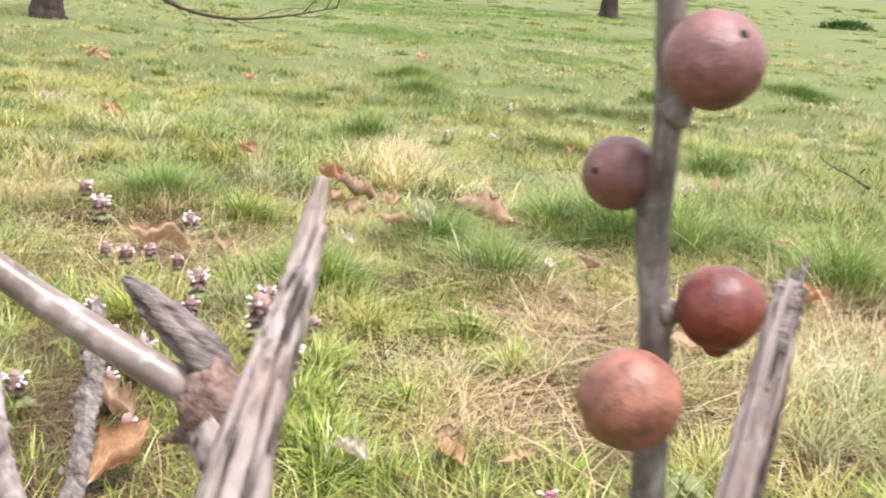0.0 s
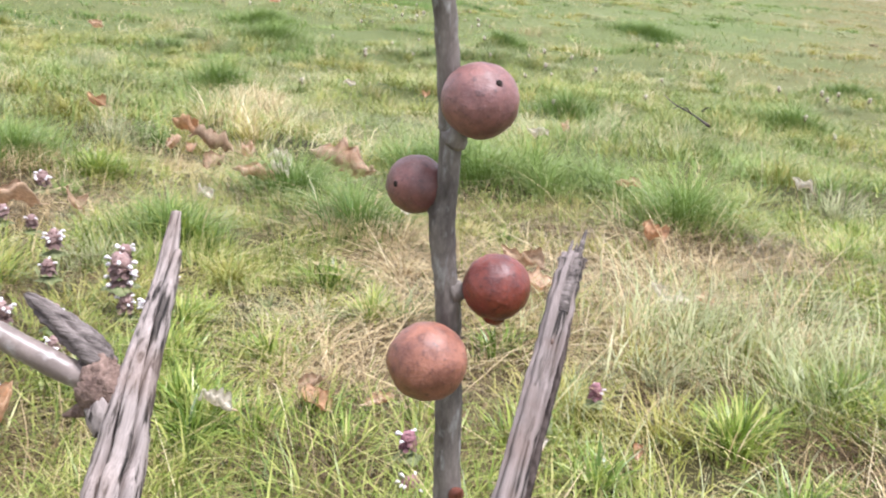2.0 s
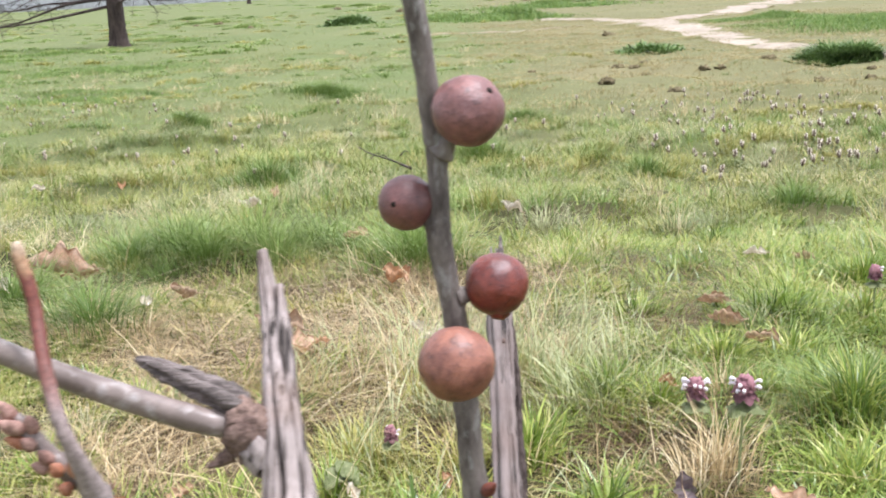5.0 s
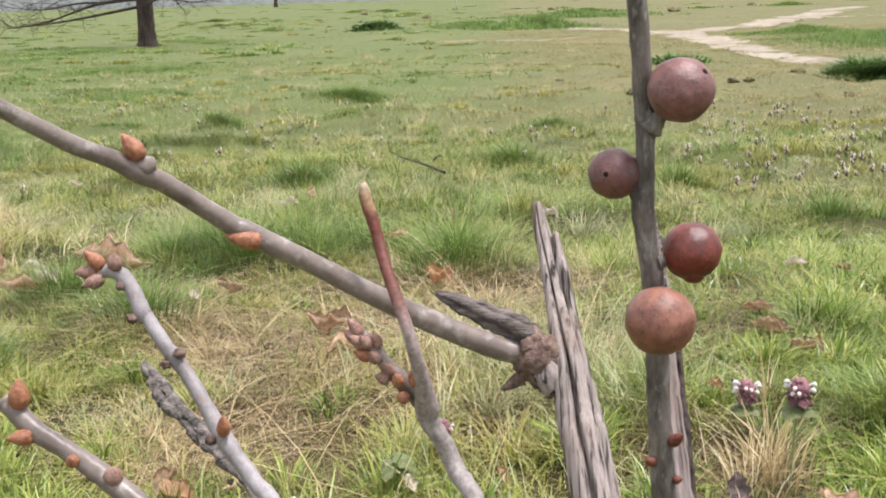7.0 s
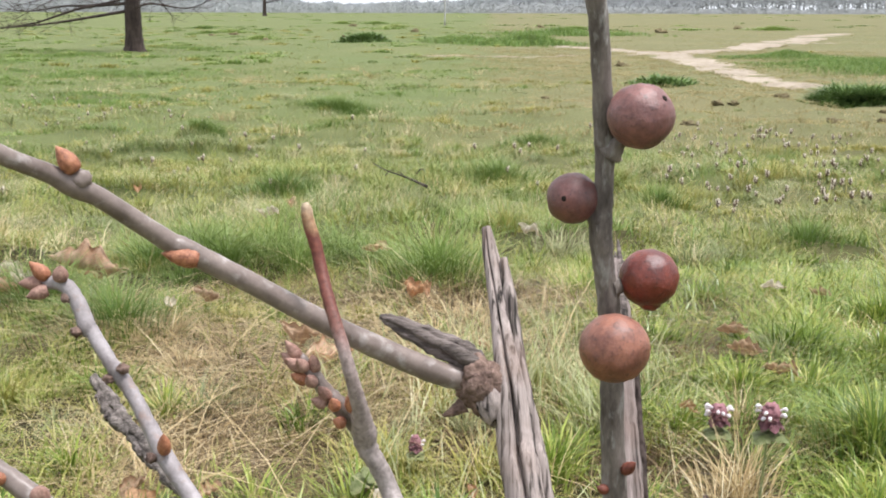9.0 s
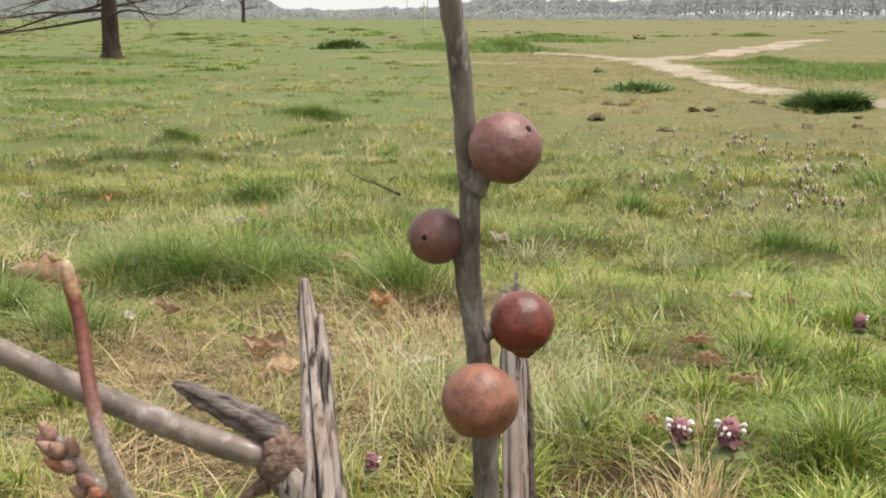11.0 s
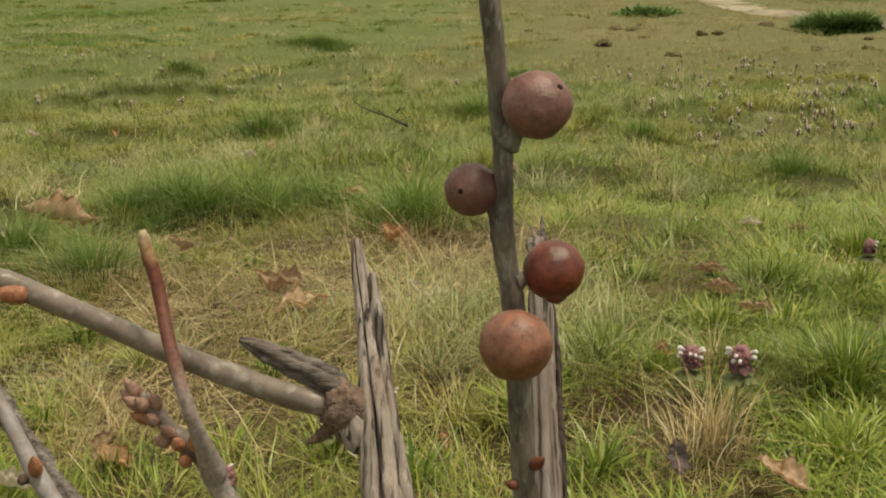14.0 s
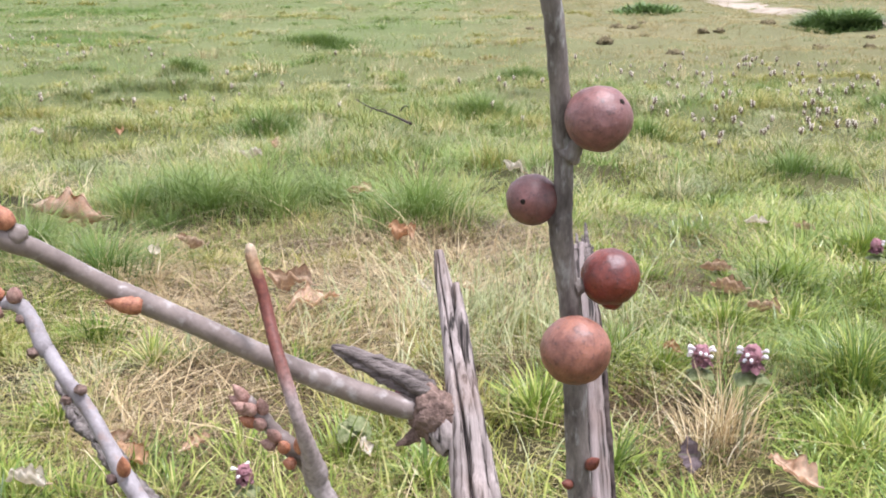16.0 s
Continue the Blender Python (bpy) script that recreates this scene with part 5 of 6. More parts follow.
for i, (x, y, z, size, turn, curl, kind, tx, ty, label) in enumerate([
        (-0.935, 2.726, 0.066, 0.2, 80, 0.95, 0, 22, -10, "curled tan dead oak leaf lying on the grass"),
        (-0.941, 2.876, 0.031, 0.11, 120, 0.5, 1, 10, -12, "dark russet dead oak leaf under a tan one"),
        (-0.296, 2.096, 0.035, 0.115, 62, 0.55, 1, 6, -24, "curled red-brown dead oak leaf in straw"),
        (-0.242, 2.002, 0.031, 0.105, 110, 0.4, 0, 4, -20, "flat pale tan dead oak leaf beside a russet one"),
        (-0.424, 1.409, 0.03, 0.06, -20, 0.6, 1, 28, 10, "crumpled brown dead oak leaf in the grass"),
        (-0.402, 1.364, 0.031, 0.062, 60, 0.3, 3, 12, 4, "small orange dead oak leaf in the grass"),
        (-0.508, 1.285, 0.039, 0.06, 80, 0.6, 2, 12, 12, "small bleached dead leaf in the grass"),
        (0.758, 2.703, 0.043, 0.06, 70, 0.5, 2, 10, 12, "small bleached dead leaf on green grass"),
        (0.227, 3.824, 0.036, 0.09, 60, 0.7, 2, 20, 12, "pale curled dead leaf on the grass"),
        (0.02, 1.42, 0.028, 0.035, 8, 0.6, 3, 28, 0, "tiny orange dead leaf in the grass"),
        (0.433, 1.312, 0.022, 0.075, 40, 0.4, 0, 12, -10, "tan dead oak leaf under grass blades"),
        (0.542, 2.096, 0.019, 0.075, 55, 0.6, 1, 8, -14, "crumpled brown dead leaf in green grass"),
        (0.551, 2.233, 0.022, 0.07, 80, 0.6, 1, 8, -12, "crumpled brown dead leaf in green grass"),
        (-1.575, 3.064, 0.039, 0.13, 70, 0.7, 3, 14, 10, "orange dead oak leaf lying on the grass"),
        (-1.249, 2.659, 0.03, 0.13, 10, 0.6, 1, 28, -10, "curled brown dead oak leaf among straw"),
        (-1.065, 2.511, 0.027, 0.12, 130, 0.6, 0, 10, 12, "broken tan dead oak leaf among straw"),
        (-1.029, 2.576, 0.027, 0.1, 50, 0.6, 2, 10, -10, "bleached piece of dead leaf among straw"),
        (-0.719, 1.115, 0.041, 0.125, 5, 0.6, 3, 30, 10, "large orange-tan dead oak leaf leaning in the grass"),
        (-0.86, 1.26, 0.025, 0.11, 70, 0.6, 1, 10, 12, "brown dead oak leaf among nettles"),
        (-0.105, 2.539, 0.03, 0.1, 40, 0.6, 3, 28, 10, "small orange-brown dead leaf in the grass"),
        (-1.40, 2.90, 0.050, 0.15, 95, 0.9, 1, 24, 6, "curled red-brown dead oak leaf in a heap of straw"),
        (-1.33, 3.00, 0.040, 0.12, 35, 0.7, 0, 16, -8, "split tan dead oak leaf in a heap of straw"),
        (-1.24, 3.02, 0.030, 0.11, 70, 0.7, 2, 12, 8, "bleached dead oak leaf in a heap of straw"),
        (-1.49, 2.86, 0.035, 0.10, 10, 0.8, 0, 20, 8, "crumpled tan dead oak leaf in a heap of straw"),
        (-1.4, 2.03, 0.025, 0.15, 100, 0.5, 1, 6, 8, "flat brown dead oak leaf among dead-nettles"),
        (-1.28, 2.1, 0.025, 0.1, 40, 0.5, 1, 10, 5, "flat brown dead oak leaf among dead-nettles"),
        (-1.892, 3.078, 0.036, 0.1, 70, 0.6, 3, 14, 0, "small orange dead leaf in the meadow"),
        (-3.78, 4.64, 0.03, 0.17, 80, 0.6, 3, 8, 6, "large orange-brown dead leaf in the meadow"),
        (-3.7, 4.5, 0.03, 0.14, 20, 0.6, 1, 8, 6, "brown dead leaf beside an orange one"),
        (-3.62, 4.02, 0.042, 0.1, 50, 0.7, 2, 20, 6, "cream-coloured curled dead leaf in the meadow"),
        (-4.97, 7.63, 0.036, 0.16, 80, 0.6, 0, 10, 0, "tan dead leaf in the meadow"),
        (-2, 5.45, 0.03, 0.09, 70, 0.6, 2, 12, 0, "bleached dead leaf in the meadow"),
        (-0.747, 4.261, 0.03, 0.1, 75, 0.6, 2, 12, 0, "bleached dead leaf under a tussock"),
        (-0.7, 4.56, 0.027, 0.08, 30, 0.6, 0, 12, 0, "tan dead leaf under a tussock"),
        (-1.097, 2.322, 0.03, 0.07, 60, 0.6, 2, 14, 0, "bleached dead leaf at the edge of the straw"),
        (-0.237, 3.082, 0.036, 0.08, 80, 0.5, 0, 8, 0, "flat tan dead leaf on the grass"),
        (-1.05, 3.12, 0.03, 0.09, 40, 0.7, 1, 14, 0, "broken russet piece of dead leaf"),
        (-1.48, 2.94, 0.024, 0.08, 20, 0.6, 0, 14, 0, "tan scrap of dead leaf among straw"),
        (-0.26, 2.05, 0.024, 0.06, 75, 0.7, 0, 14, 0, "pale tan scrap of dead leaf in straw"),
        (0.88, 2.72, 0.024, 0.06, 75, 0.7, 1, 14, 0, "small brown dead leaf in green grass"),
        (-1.704, 5.833, 0.036, 0.11, 15, 0.6, 3, 15, 0, "small orange-brown dead leaf in the meadow"),
        (-5.13, 11.08, 0.042, 0.22, 60, 0.6, 0, 10, 0, "orange dead leaf in the far grass"),
        (-6.6, 7.8, 0.036, 0.22, 80, 0.6, 0, 10, 0, "brown dead leaf in the far grass"),
        (-6.8, 7.95, 0.036, 0.2, -45, 0.6, 1, 10, 10, "brown dead leaf in the far grass"),
        (-0.006, 2.055, 0.025, 0.07, 120, 0.5, 2, 10, 0, "bleached scrap of dead leaf in straw"),
        (0.05, 2.1, 0.025, 0.06, 45, 0.6, 0, 10, 10, "tan scrap of dead leaf in straw"),
        (0.312, 1.354, 0.033, 0.05, 10, 0.3, 4, 62, 8, "small mauve-grey leaf caught upright in dry grass"),
        (-0.621, 2.353, 0.042, 0.05, 20, 0.4, 2, 30, 0, "small bleached leaf scrap standing in grass"),
        (-0.574, 2.472, 0.036, 0.07, 80, 0.7, 1, 20, 10, "small dark brown dead leaf in grass"),
        (-0.1, 1.39, 0.028, 0.035, 20, 0.4, 2, 28, 0, "tiny bleached leaf scrap in green grass"),
        (0.365, 1.74, 0.027, 0.04, 40, 0.6, 3, 20, 0, "small orange dead leaf under dead-nettles"),
        (-0.324, 1.404, 0.03, 0.05, -40, 0.5, 0, 28, 8, "small pale tan leaf scrap in the straw"),
        (-0.04, 2.097, 0.031, 0.06, 35, 0.6, 2, 28, 8, "bleached scrap of dead leaf in straw"),
        (0.576, 1.975, 0.02, 0.07, 70, 0.6, 1, 8, -10, "crumpled brown dead leaf in green grass")]):
    oak_leaf((x, y, z), size, turn, curl, LEAVES[kind], label, (tx, ty), i + 1)


def leaf_blade(at, out, length, width, droop, mat, name, parent):
    """A small toothed, drooping nettle leaf."""
    bm = bmesh.new()
    o = Vector((math.cos(out), math.sin(out), 0))
    s = Vector((-o.y, o.x, 0))
    rows = []
    for i in range(8):
        t = i / 7
        w = width * math.sin(math.pi * (0.12 + 0.88 * t)) * (1 + 0.14 * (-1) ** i)
        c = Vector(at) + o * length * t + Vector((0, 0, -droop * length * t * t + 0.10 * length * t))
        rows.append([bm.verts.new(c + s * w * k + Vector((0, 0, -abs(k) * w * 0.35))) for k in (-1, 0, 1)])
    for a, b in zip(rows, rows[1:]):
        for k in range(2):
            bm.faces.new((a[k], a[k + 1], b[k + 1], b[k]))
    bmesh.ops.solidify(bm, geom=bm.faces[:], thickness=0.0004)
    return part(name, bm, mat, parent)


def dead_nettle(at, tall, size, seed, flowers=9, lean=(0, 0), top_mat=NETTLE_TOP):
    """A purple dead-nettle: square stem, drooping leaves, purple bracts in tiers and pale flowers."""
    rng = random.Random(seed)
    g = ground_z(*at)
    plant = empty("dead_nettle", (at[0], at[1], g), "purple dead-nettle with pale pink flowers in the grass", "plant", "dead-nettles")
    top = Vector((at[0] + lean[0], at[1] + lean[1], g + tall))
    part("stem", tube([(at[0], at[1], g - 0.01, 0.0020), (at[0] + lean[0] * 0.4, at[1] + lean[1] * 0.4, g + tall * 0.5, 0.0018), (*top, 0.0014)], 4, 6, 0.05, seed), NETTLE_LEAF, plant)
    part("flower_head", ball(top + Vector((0, 0, 0.16 * size)), 0.36 * size, 14, 0.4, 3.5, (1, 1, 1.15), seed), top_mat, plant, "domed purple flower head")
    for tier, (up, ln, wd, droop, n, green) in enumerate([(0.52, 0.26, 0.20, 0.1, 4, False), (0.42, 0.40, 0.28, 0.5, 6, False), (0.26, 0.48, 0.30, 0.8, 6, False),
                                                          (0.06, 0.50, 0.32, 1.0, 6, False), (-0.16, 0.50, 0.30, 0.5, 5, True), (-0.55, 0.80, 0.40, 0.45, 4, True)]):
        z = top + Vector((0, 0, up * size))
        for k in range(n):
            a = 2 * math.pi * (k + 0.5 * tier) / n + rng.uniform(-0.25, 0.25)
            leaf_blade(z, a, size * ln * rng.uniform(0.85, 1.15), size * wd, droop, NETTLE_LEAF if green else top_mat, "leaf" if green else "bract", plant)
    for tier in range(2 if size > 0.04 else 0):
        z = top - Vector((0, 0, (0.30 + 0.36 * tier) * size))
        for k in range(7):
            leaf_blade(z, 0.9 * k + 0.4 * tier, size * rng.uniform(0.40, 0.52), size * 0.28, 0.9, top_mat, "bract", plant)
    for k in range(flowers):
        a, zz = rng.uniform(0, 6.28), rng.uniform(-0.75 if size > 0.04 else -0.05, 0.40) * size
        o = Vector((math.cos(a), math.sin(a), 0))
        c = top + Vector((0, 0, zz)) + o * size * 0.25
        part("flower", tube([(*c, 0.035 * size), (*(c + o * 0.16 * size + Vector((0, 0, 0.10 * size))), 0.045 * size), (*(c + o * 0.26 * size + Vector((0, 0, 0.13 * size))), 0.08 * size), (*(c + o * 0.34 * size + Vector((0, 0, 0.06 * size))), 0.05 * size)], 2, 7, 0.1, seed + k), PETAL, plant, "pale pink tubular flower")
    return plant


for i, (x, y, tall, size, flowers, lx, ly) in enumerate([(0.345, 1.6, 0.088, 0.034, 12, 0.03, -0.03), (0.4, 1.43, 0.15, 0.034, 10, 0.0, -0.03), (0.845, 2.16, 0.1, 0.03, 3, 0, 0), (-0.06, 1.56, 0.05, 0.024, 3, 0, 0), 
        (-1.76, 2.21, 0.07, 0.032, 16, 0, 0), (-1.075, 1.738, 0.065, 0.034, 18, 0, 0), (-0.835, 1.58, 0.1, 0.043, 34, 0, 0), (-0.819, 1.567, 0.045, 0.03, 14, 0, 0), (-0.693, 1.44, 0.1, 0.034, 20, 0, 0), (-0.809, 1.699, 0.05, 0.022, 6, 0, 0),
        (-0.78, 1.2, 0.05, 0.028, 7, 0, 0), (-1.4, 1.87, 0.05, 0.026, 6, 0, 0), (-1.1, 1.5, 0.07, 0.03, 9, 0, 0), (-1.319, 1.833, 0.06, 0.032, 10, 0, 0), (-1.319, 1.912, 0.05, 0.03, 8, 0, 0), (-1.22, 1.87, 0.05, 0.026, 8, 0, 0), (-1, 1.62, 0.06, 0.028, 8, 0, 0), (-0.95, 1.4, 0.05, 0.026, 14, 0, 0), (-0.86, 1.44, 0.06, 0.03, 16, 0, 0), (-0.8, 1.36, 0.05, 0.028, 15, 0, 0), (-0.9, 1.3, 0.05, 0.028, 15, 0, 0), (-1.449, 2.217, 0.05, 0.036, 20, 0, 0), (-0.935, 1.748, 0.06, 0.03, 12, 0, 0), (-0.97, 1.373, 0.08, 0.036, 18, 0, 0), (-0.908, 1.385, 0.07, 0.034, 18, 0, 0), (-1.679, 2.173, 0.05, 0.04, 20, 0, 0), (-0.233, 1.251, 0.07, 0.026, 8, 0, 0), (-0.211, 1.199, 0.04, 0.028, 9, 0, 0), (-0.97, 1.2, 0.06, 0.032, 16, 0, 0), (-0.615, 1.245, 0.075, 0.034, 16, 0, 0)]):
    dead_nettle((x, y), tall, size, i + 1, int(flowers * 0.6) if x < -0.6 else flowers, (lx, ly), PALE_TOP if x < -0.6 else NETTLE_TOP)


seedling = empty("weed_seedling", (-0.125, 1.45, ground_z(-0.125, 1.45)), "low weed with rounded soft green leaves", "plant")
for k in range(5):
    leaf_blade((-0.125, 1.45, ground_z(-0.125, 1.45) + 0.035 + 0.006 * k), k * 1.3 + 0.5, 0.036, 0.016, 0.7, NETTLE_LEAF, "leaf", seedling)
part("stem", tube([(-0.125, 1.45, ground_z(-0.125, 1.45) - 0.01, 0.0016), (-0.125, 1.45, ground_z(-0.125, 1.45) + 0.03, 0.0014), (-0.125, 1.45, ground_z(-0.125, 1.45) + 0.062, 0.001)], 2, 6, 0.05), NETTLE_LEAF, seedling)


def small_nettle():
    """A dead-nettle as it shows some metres off: stem, bracts and a few pale flowers."""
    plant = empty("dead_nettle", (0, 0, 0), "small purple dead-nettle with pale flower tips in the meadow", "plant", "dead-nettles in the meadow")
    part("stem", tube([(0, 0, -0.01, 0.003), (0.005, 0, 0.07, 0.0026), (0.004, 0.003, 0.135, 0.002)], 2, 5, 0.05), NETTLE_LEAF, plant)
    bm = bmesh.new()
    for x, y, z, r in ((0.004, 0.002, 0.130, 0.010), (0.009, 0.004, 0.116, 0.011), (-0.003, 0.003, 0.110, 0.011), (0.004, -0.005, 0.100, 0.011)):
        ball((x, y, z), r, 10, 0.7, 3.4, (1, 1, 0.95), int(z * 1000), bm)
    part("flower_head", bm, DRY_TOP, plant, "greenish brown leafy head")
    for k in range(4):
        leaf_blade((0.004, 0.002, 0.075 - 0.02 * (k % 2)), k * 1.57 + 0.3, 0.028, 0.009, 0.8, NETTLE_LEAF, "leaf", plant)
    for k in range(7):
        a = k * 2.1 + 0.4
        part("flower", ball((0.004 + 0.012 * math.cos(a), 0.002 + 0.012 * math.sin(a), 0.104 + 0.006 * k), 0.0066, 8, 0.5, 2.4, (1, 1, 1.45), k), CREAM, plant, "pale pink flower")
    return plant


first = small_nettle()
rngn = random.Random(12)
spots = []
for cx, cy, sx, sy, count in ((2.2, 9.0, 0.5, 0.5, 38), (2.65, 8.3, 0.4, 0.5, 26), (2.1, 7.1, 0.4, 0.4, 32), (1.95, 5.8, 0.28, 0.3, 20), (1.28, 6.15, 0.16, 0.2, 10), (1.5, 5.65, 0.15, 0.2, 6), (1.2, 5.1, 0.06, 0.06, 3), (3.0, 6.8, 0.5, 0.7, 24), (2.3, 6.0, 0.4, 0.4, 14), (1.65, 9.6, 0.5, 0.5, 10),
                              (0.54, 8.1, 0.15, 0.2, 4), (-3.55, 11.8, 0.6, 0.7, 18), (-4.98, 14.1, 0.8, 0.9, 16), (-2.5, 9.2, 0.6, 0.7, 12), (-2.33, 7.9, 0.4, 0.4, 8), (-0.1, 7.6, 1.0, 1.0, 7), (-1.7, 8.8, 0.8, 1.0, 6), (-6.0, 15.0, 1.3, 1.5, 8), (-5.85, 11.1, 0.3, 0.4, 6)):
    for _ in range(count):
        spots.append((rngn.gauss(cx, sx), rngn.gauss(cy, sy)))
for i, (x, y) in enumerate(spots):
    k = rngn.uniform(0.42, 0.78)
    m = pose(x, y, ground_z(x, y), rngn.uniform(-9, 9), rngn.uniform(-9, 9), rngn.uniform(0, 360)) @ Matrix.Scale(k, 4)
    if i == 0:
        first.matrix_basis = m
    else:
        copy_thing(first, m).scale = (k, k, k)

twig = empty("fallen_twig", (-0.16, 5.1, ground_z(-0.16, 5.1)), "thin dark twig lying in the grass", "twig")
tw = [(-0.16, 5.08), (-0.22, 5.4), (-0.30, 5.8), (-0.44, 6.4), (-0.58, 7.2)]
part("stick", tube([(x, y, ground_z(-0.16, 5.08) * (1 - (y - 5.08) / 2.12) + ground_z(-0.58, 7.2) * (y - 5.08) / 2.12 + 0.10, 0.0070 - 0.0011 * i) for i, (x, y) in enumerate(tw)], 5, 8, 0.2, 2), TRUNK, twig)
for i, (x, y, dx, dy) in enumerate([(-0.22, 5.4, 0.04, 0.04), (-0.30, 5.8, -0.05, 0.10), (-0.44, 6.4, 0.05, 0.12)]):
    part("side_twig", tube([(x, y, ground_z(x, y) + 0.09, 0.004), (x + dx * 0.5, y + dy * 0.5, ground_z(x, y) + 0.11, 0.003), (x + dx, y + dy, ground_z(x, y) + 0.10, 0.0015)], 3, 6, 0.2, i), TRUNK, twig)

for x, y, r in [(3.28, 14.66, 0.12), (3.52, 14.74, 0.10), (3.71, 26.8, 0.25), (1.81, 13.1, 0.14), (2.57, 15.84, 0.13), (2.41, 12.1, 0.12), (2.4, 16.16, 0.15), (4.35, 15.6, 0.14), (2.53, 14.62, 0.1), (4.3, 13.0, 0.1), (4.6, 12.4, 0.12), (3.9, 12.0, 0.09), (5.0, 13.5, 0.10), (2.9, 17.0, 0.11), (1.2, 16.5, 0.1),
                (-8.9, 51, 0.28), (-12.5, 62, 0.4), (-13.3, 60, 0.3), (-6, 58, 0.3), (-3, 70, 0.4), (1, 66, 0.3), (12, 70, 0.6), (-15, 66, 0.4), (6, 90, 0.5), (-9, 92, 0.5), (20, 84, 0.6)]:
    bm = ball((x, y, ground_z(x, y) - r * 0.02), r * 0.46, 18, 1.0, 3.6, (1.2, 1.1, 0.75), int(x * 7) % 50)
    tagged(obj("earth_clod", bm, CLOD), "dark mossy clod of earth in the grazed field", "clod", "clods in the field")


def weed_clump(x, y, rx, ry, tall, n, wide):
    """A dense low clump of green weeds."""
    xy = in_patch(n, x, y, rx, ry)
    d = np.hypot((xy[:, 0] - x) / rx, (xy[:, 1] - y) / ry)
    ob = blades("weed_clump", xy, tall * RNG.uniform(0.15, 1.0, n) * np.sqrt(np.clip(1.15 - d * d, 0.1, 1)) * (0.6 + 0.7 * value_noise(xy, 2.5, 7)), RNG.uniform(0.5, 1.5, n) * wide * 1.9, RNG.uniform(0.4, 1.5, n), WEED,
                "dense clump of dark green weeds in the meadow", "bush", segs=3, spread=np.arctan2(xy[:, 1] - y, xy[:, 0] - x) + RNG.normal(0, 1.3, n))
    ob["kind"] = "thing"
    return ob


for x, y, rx, ry, tall, n, wide in ((4.86, 15.2, 0.28, 0.40, 0.30, 3600, 0.018), (5.15, 15.3, 0.30, 0.40, 0.40, 4200, 0.018), (5.42, 15.2, 0.26, 0.35, 0.42, 3600, 0.018), (5.05, 15.1, 0.20, 0.3, 0.26, 1800, 0.018), (5.55, 15.15, 0.16, 0.3, 0.30, 1500, 0.018), (3.5, 20.0, 0.6, 0.6, 0.24, 1800, 0.03), (-4.2, 48.2, 1.1, 0.9, 0.55, 2500, 0.05)):
    weed_clump(x, y, rx, ry, tall, n, wide)


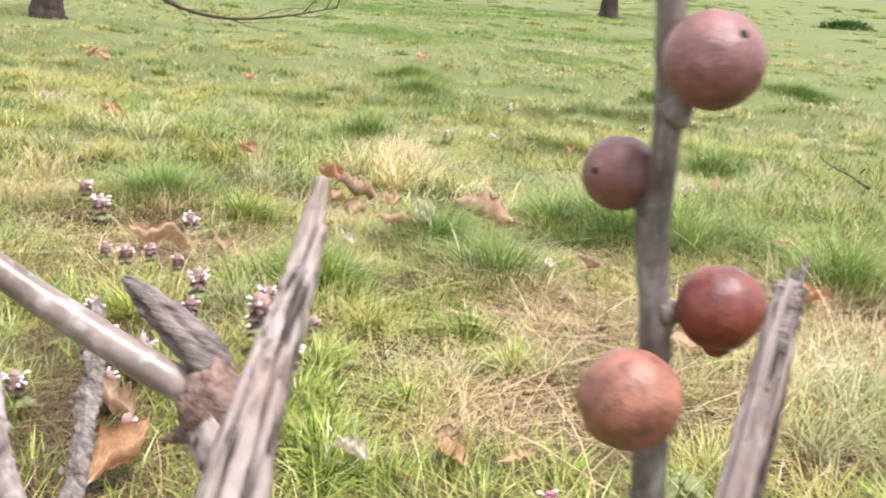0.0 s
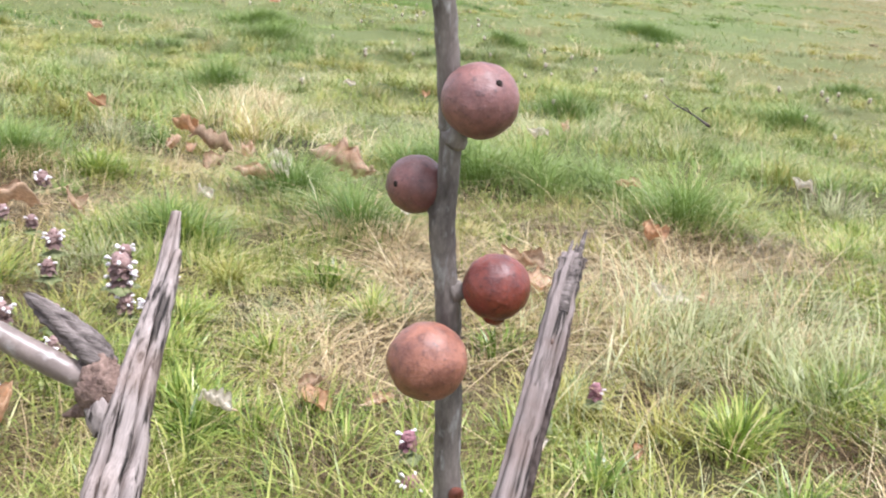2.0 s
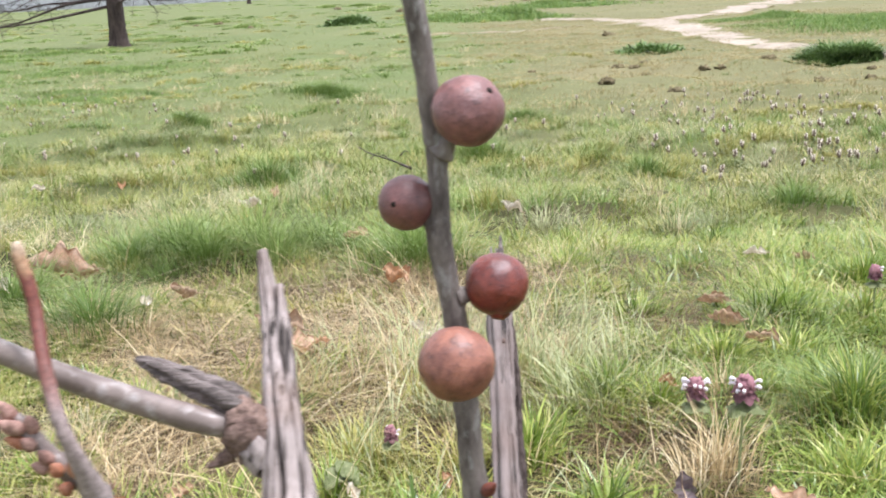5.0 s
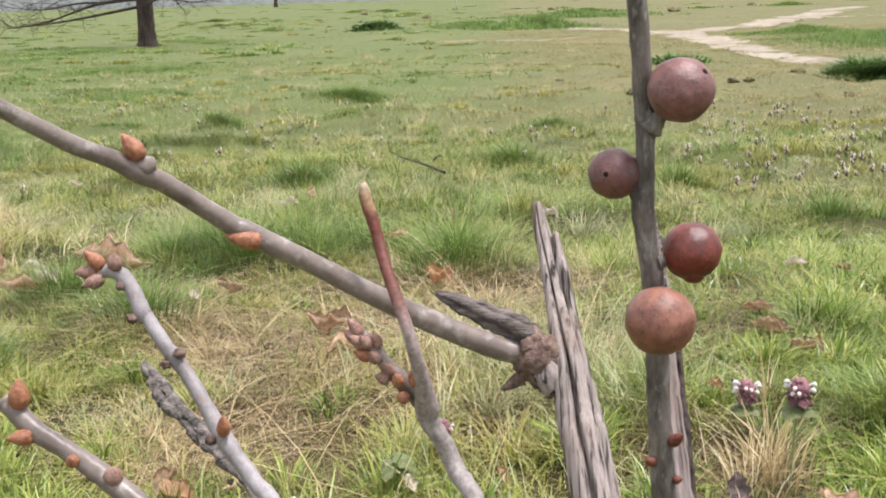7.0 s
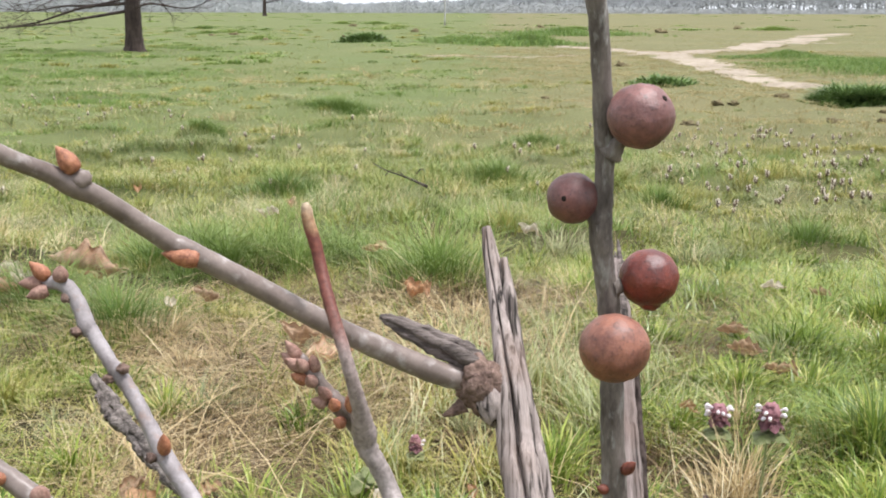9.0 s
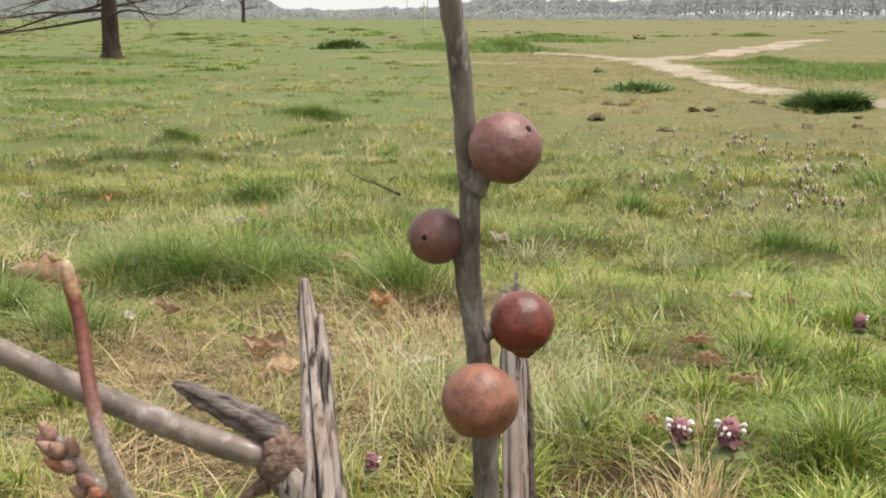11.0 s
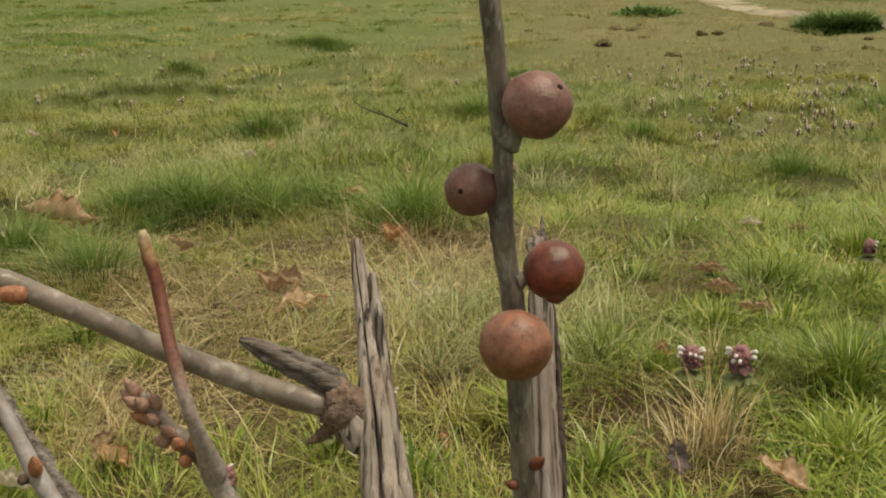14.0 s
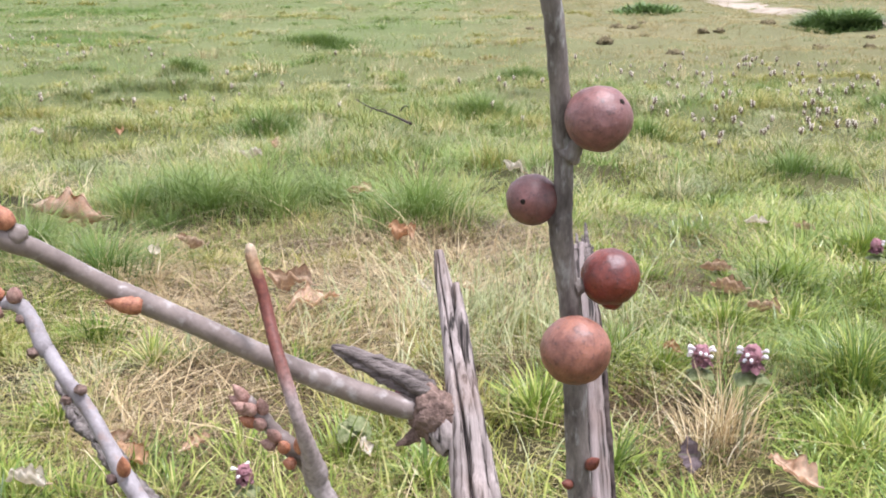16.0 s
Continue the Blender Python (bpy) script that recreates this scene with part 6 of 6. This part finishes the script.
# ---- trees, posts and the far edge of the field ----
def tree(at, tall, girth, seed, limbs, label, low=()):
    """A bare tree: tapered trunk with a root flare, limbs that fork, and fine twigs. low: given limbs as lists of points."""
    rng = random.Random(seed)
    x0, y0 = at
    g = ground_z(x0, y0)
    t = empty("tree", (x0, y0, g), label, "tree")
    lean = (rng.uniform(-0.02, 0.05), rng.uniform(-0.03, 0.03))
    axis = [(x0 + lean[0] * tall * k, y0 + lean[1] * tall * k, g + tall * k, girth * (1 - 0.9 * k)) for k in (0.05, 0.12, 0.25, 0.45, 0.7, 1.0)]
    part("trunk", tube([(x0, y0, g - 0.15, girth * 1.5), (x0, y0, g + 0.1, girth * 1.15)] + axis, 5, 20, 0.15, seed, 7, 0.10), TRUNK, t)

    def limb(pts, r):
        n = len(pts)
        m = part("limb", tube([(*p, r * (1 - 0.85 * i / (n - 1))) for i, p in enumerate(pts)], 4, 8, 0.25, rng.randint(0, 99)), TRUNK, t)
        bm = bmesh.new()
        s = spline([(*p, 1.0) for p in pts], 5)
        for k in range(3, len(s)):
            if rng.random() < (1.0 if len(low) > 3 else 0.75):
                p = Vector(s[k][:3])
                d = (p - Vector(s[k - 1][:3])).normalized()
                d = (d + Vector((rng.uniform(-1, 1), rng.uniform(-1, 1), rng.uniform(-0.45, 0.8)))).normalized()
                ln = rng.uniform(0.35, 1.1) * min(1.0, tall / 7)
                q = p + d * ln * 0.5 + Vector((0, 0, rng.uniform(-0.08, 0.08)))
                e = p + d * ln + Vector((0, 0, rng.uniform(-0.2, 0.15)))
                tube([(*p, r * 0.20), (*q, r * 0.13), (*e, r * 0.05)], 2, 5, 0.1, k, bm=bm)
                for _ in range(4 if len(low) > 3 else 2):
                    f = e.lerp(p, rng.uniform(0.1, 0.7))
                    h = f + Vector((rng.uniform(-0.4, 0.4), rng.uniform(-0.4, 0.4), rng.uniform(-0.25, 0.3)))
                    tube([(*f, r * 0.09), (*h, r * 0.03)], 2, 4, 0.1, k, bm=bm)
        part("twig_spray", bm, TRUNK, m)

    for pts in low:
        limb(pts, girth * 0.20)
    for i in range(9 if len(low) > 3 else 0):
        a, z0 = i * 0.7 + rng.uniform(-0.2, 0.2), g + rng.uniform(1.7, 2.6)
        o = Vector((math.cos(a), math.sin(a), 0))
        if o.x > 0.25:
            continue
        limb([(x0, y0, z0), tuple(Vector((x0, y0, z0 + 0.1)) + o * 1.3), tuple(Vector((x0, y0, z0 - 0.2)) + o * 2.8), tuple(Vector((x0, y0, z0 - rng.uniform(0.4, 0.9))) + o * 4.4)], girth * 0.16)
    for i in range(limbs):
        k = 0.22 + 0.75 * (i + 0.5) / limbs
        a = i * 2.4 + rng.uniform(-0.4, 0.4)
        reach = tall * (0.42 - 0.25 * k) * rng.uniform(0.8, 1.25)
        p = Vector((x0 + lean[0] * tall * k, y0 + lean[1] * tall * k, g + tall * k))
        o = Vector((math.cos(a), math.sin(a), rng.uniform(0.15, 0.7)))
        limb([tuple(p), tuple(p + o * reach * 0.35 + Vector((0, 0, 0.1))), tuple(p + o * reach * 0.7 + Vector((0, 0, rng.uniform(-0.2, 0.3)))), tuple(p + o * reach)], girth * 0.33 * (1 - 0.5 * k))
    return t


TX, TY = -10.55, 36.3
tree((TX, TY), 9.5, 0.27, 3, 16, "bare dark-barked tree with drooping lower limbs", low=[
    [(TX, TY, 0.72), (-11.9, TY - 0.2, 0.60), (-12.7, TY - 0.3, 0.37), (-13.6, TY - 0.2, 0.10), (-14.7, TY, -0.06), (-15.2, TY, 0.06)],
    [(TX, TY, 0.50), (-12.3, TY - 0.6, 0.18), (-13.4, TY - 0.8, 0.03), (-14.8, TY - 0.8, -0.10)],
    [(TX, TY, 0.95), (-11.7, TY + 0.3, 0.66), (-12.9, TY + 0.5, 0.62), (-14.0, TY + 0.5, 0.46), (-15.0, TY + 0.4, 0.54)],
    [(TX, TY, 0.55), (-10.3, TY - 0.2, 0.60), (-9.8, TY - 0.4, 0.70), (-8.7, TY - 0.5, 0.56), (-7.9, TY - 0.5, 0.82)],
    [(TX, TY, 0.80), (-10.1, TY + 0.2, 0.88), (-9.4, TY + 0.3, 1.04), (-8.4, TY + 0.3, 1.2)],
    [(TX, TY, 1.1), (-11.8, TY - 0.4, 1.25), (-13.0, TY - 0.7, 1.3), (-14.4, TY - 0.9, 1.15), (-15.6, TY - 0.9, 1.3)]])
tree((-11.8, 12.6), 7.0, 0.20, 5, 12, "bare tree with a low branch sweeping the grass", low=[
    [(-11.8, 12.6, 0.9), (-11.1, 13.0, 0.25), (-10.4, 13.4, -0.32), (-9.5, 13.5, -0.5), (-8.5, 13.5, -0.4), (-7.6, 13.5, -0.2)]])
tree((-35, 200), 9.0, 0.35, 9, 14, "small bare tree far out in the field")

for x, y, h in ((-1.7, 100, 2.6), (-13.5, 420, 9.0), (-6.0, 420, 10.0)):
    z = ground_z(x, y)
    r = 0.07 if y < 200 else 0.16
    p = obj("post", tube([(x, y, z - 0.3, r), (x, y, z + h * 0.5, r * 0.9), (x, y, z + h, r * 0.8)], 2, 10, 0.02), POST)
    tagged(p, "thin pale post standing in the field" if y < 200 else "distant pole beyond the field", "post")


def far_woods(dist, rows, n, size, gap, mat, label, seed):
    """Bare trees at the far edge of the field: a haze of twigs under an uneven skyline, and trunks; rows are (bearing, height).
    gap: the share of open trunk room below the crowns."""
    rng = np.random.default_rng(seed)
    bx, bh = np.array(rows).T
    b = np.where(rng.uniform(0, 1, n) < 0.9, rng.uniform(-0.55, 0.55, n), rng.uniform(bx[0], bx[-1], n))
    d = dist + rng.uniform(-15, 30, n)
    at = np.stack([b * dist, np.zeros(n)], 1)
    sky = np.interp(b, bx, bh) * (0.50 + 0.35 * value_noise(at, 0.16, seed) + 0.25 * value_noise(at, 0.5, seed + 1))
    k = rng.uniform(0, 1, n)
    k = np.where((k < gap) & (rng.uniform(0, 1, n) < 0.7), rng.uniform(gap, 1, n), k) ** 0.9
    c = np.stack([b * d, d, -0.5 + k * sky], -1)
    s = rng.uniform(0.5, 1.2, n) * size
    a = rng.uniform(0.15, np.pi - 0.15, n)
    e1 = np.stack([np.cos(a) * s, 0.3 * s, np.sin(a) * s], -1)
    e2 = np.stack([-np.sin(a) * s, 0.1 * s, np.cos(a) * s], -1) * rng.uniform(0.25, 0.6, n)[:, None]
    twigs = np.stack([c - e1 - e2, c + e1 - e2 * 0.5, c + e1 * 0.8 + e2, c - e1 * 0.8 + e2 * 0.8], -2).reshape(-1, 3)
    m = n // 120
    x, h, r = b[:m] * d[:m], sky[:m] * 0.9, 0.05 + 0.012 * sky[:m]
    zero = np.zeros(m)
    foot, top = np.stack([x, d[:m], zero - 0.6], 1), np.stack([x + rng.normal(0, 0.3, m), d[:m], h], 1)
    sx, sy = np.stack([r, zero, zero], 1), np.stack([zero, r, zero], 1)
    trunks = np.stack([foot - sx, foot + sx, top + sx * 0.4, top - sx * 0.4, foot - sy, foot + sy, top + sy * 0.4, top - sy * 0.4], 1).reshape(-1, 3)
    co = np.concatenate([twigs, trunks])
    ob = mesh_of("far_woods", co, np.arange(len(co)).reshape(-1, 4), mat, False)
    return tagged(ob, label, "woods", kind="stuff")


# Both rows get their haze from the base colour alone.
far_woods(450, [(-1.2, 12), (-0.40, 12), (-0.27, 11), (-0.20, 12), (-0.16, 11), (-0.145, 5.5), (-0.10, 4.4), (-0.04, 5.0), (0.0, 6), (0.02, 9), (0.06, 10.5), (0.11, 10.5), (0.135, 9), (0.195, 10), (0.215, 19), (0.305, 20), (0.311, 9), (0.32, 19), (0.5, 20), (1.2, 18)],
          90000, 0.55, 0.22, HAZED_WOODS, "line of bare trees beyond the field, haze painted in as pale grey", 4)
far_woods(400, [(-1.2, 5), (-0.3, 5), (-0.16, 4.6), (-0.10, 3.8), (0.0, 4.0), (0.1, 3.8), (0.2, 2.2), (1.2, 2.2)], 26000, 0.5, 0.0, HAZED_HEDGE, "low hedge at the edge of the field, haze painted in as pale grey", 7)
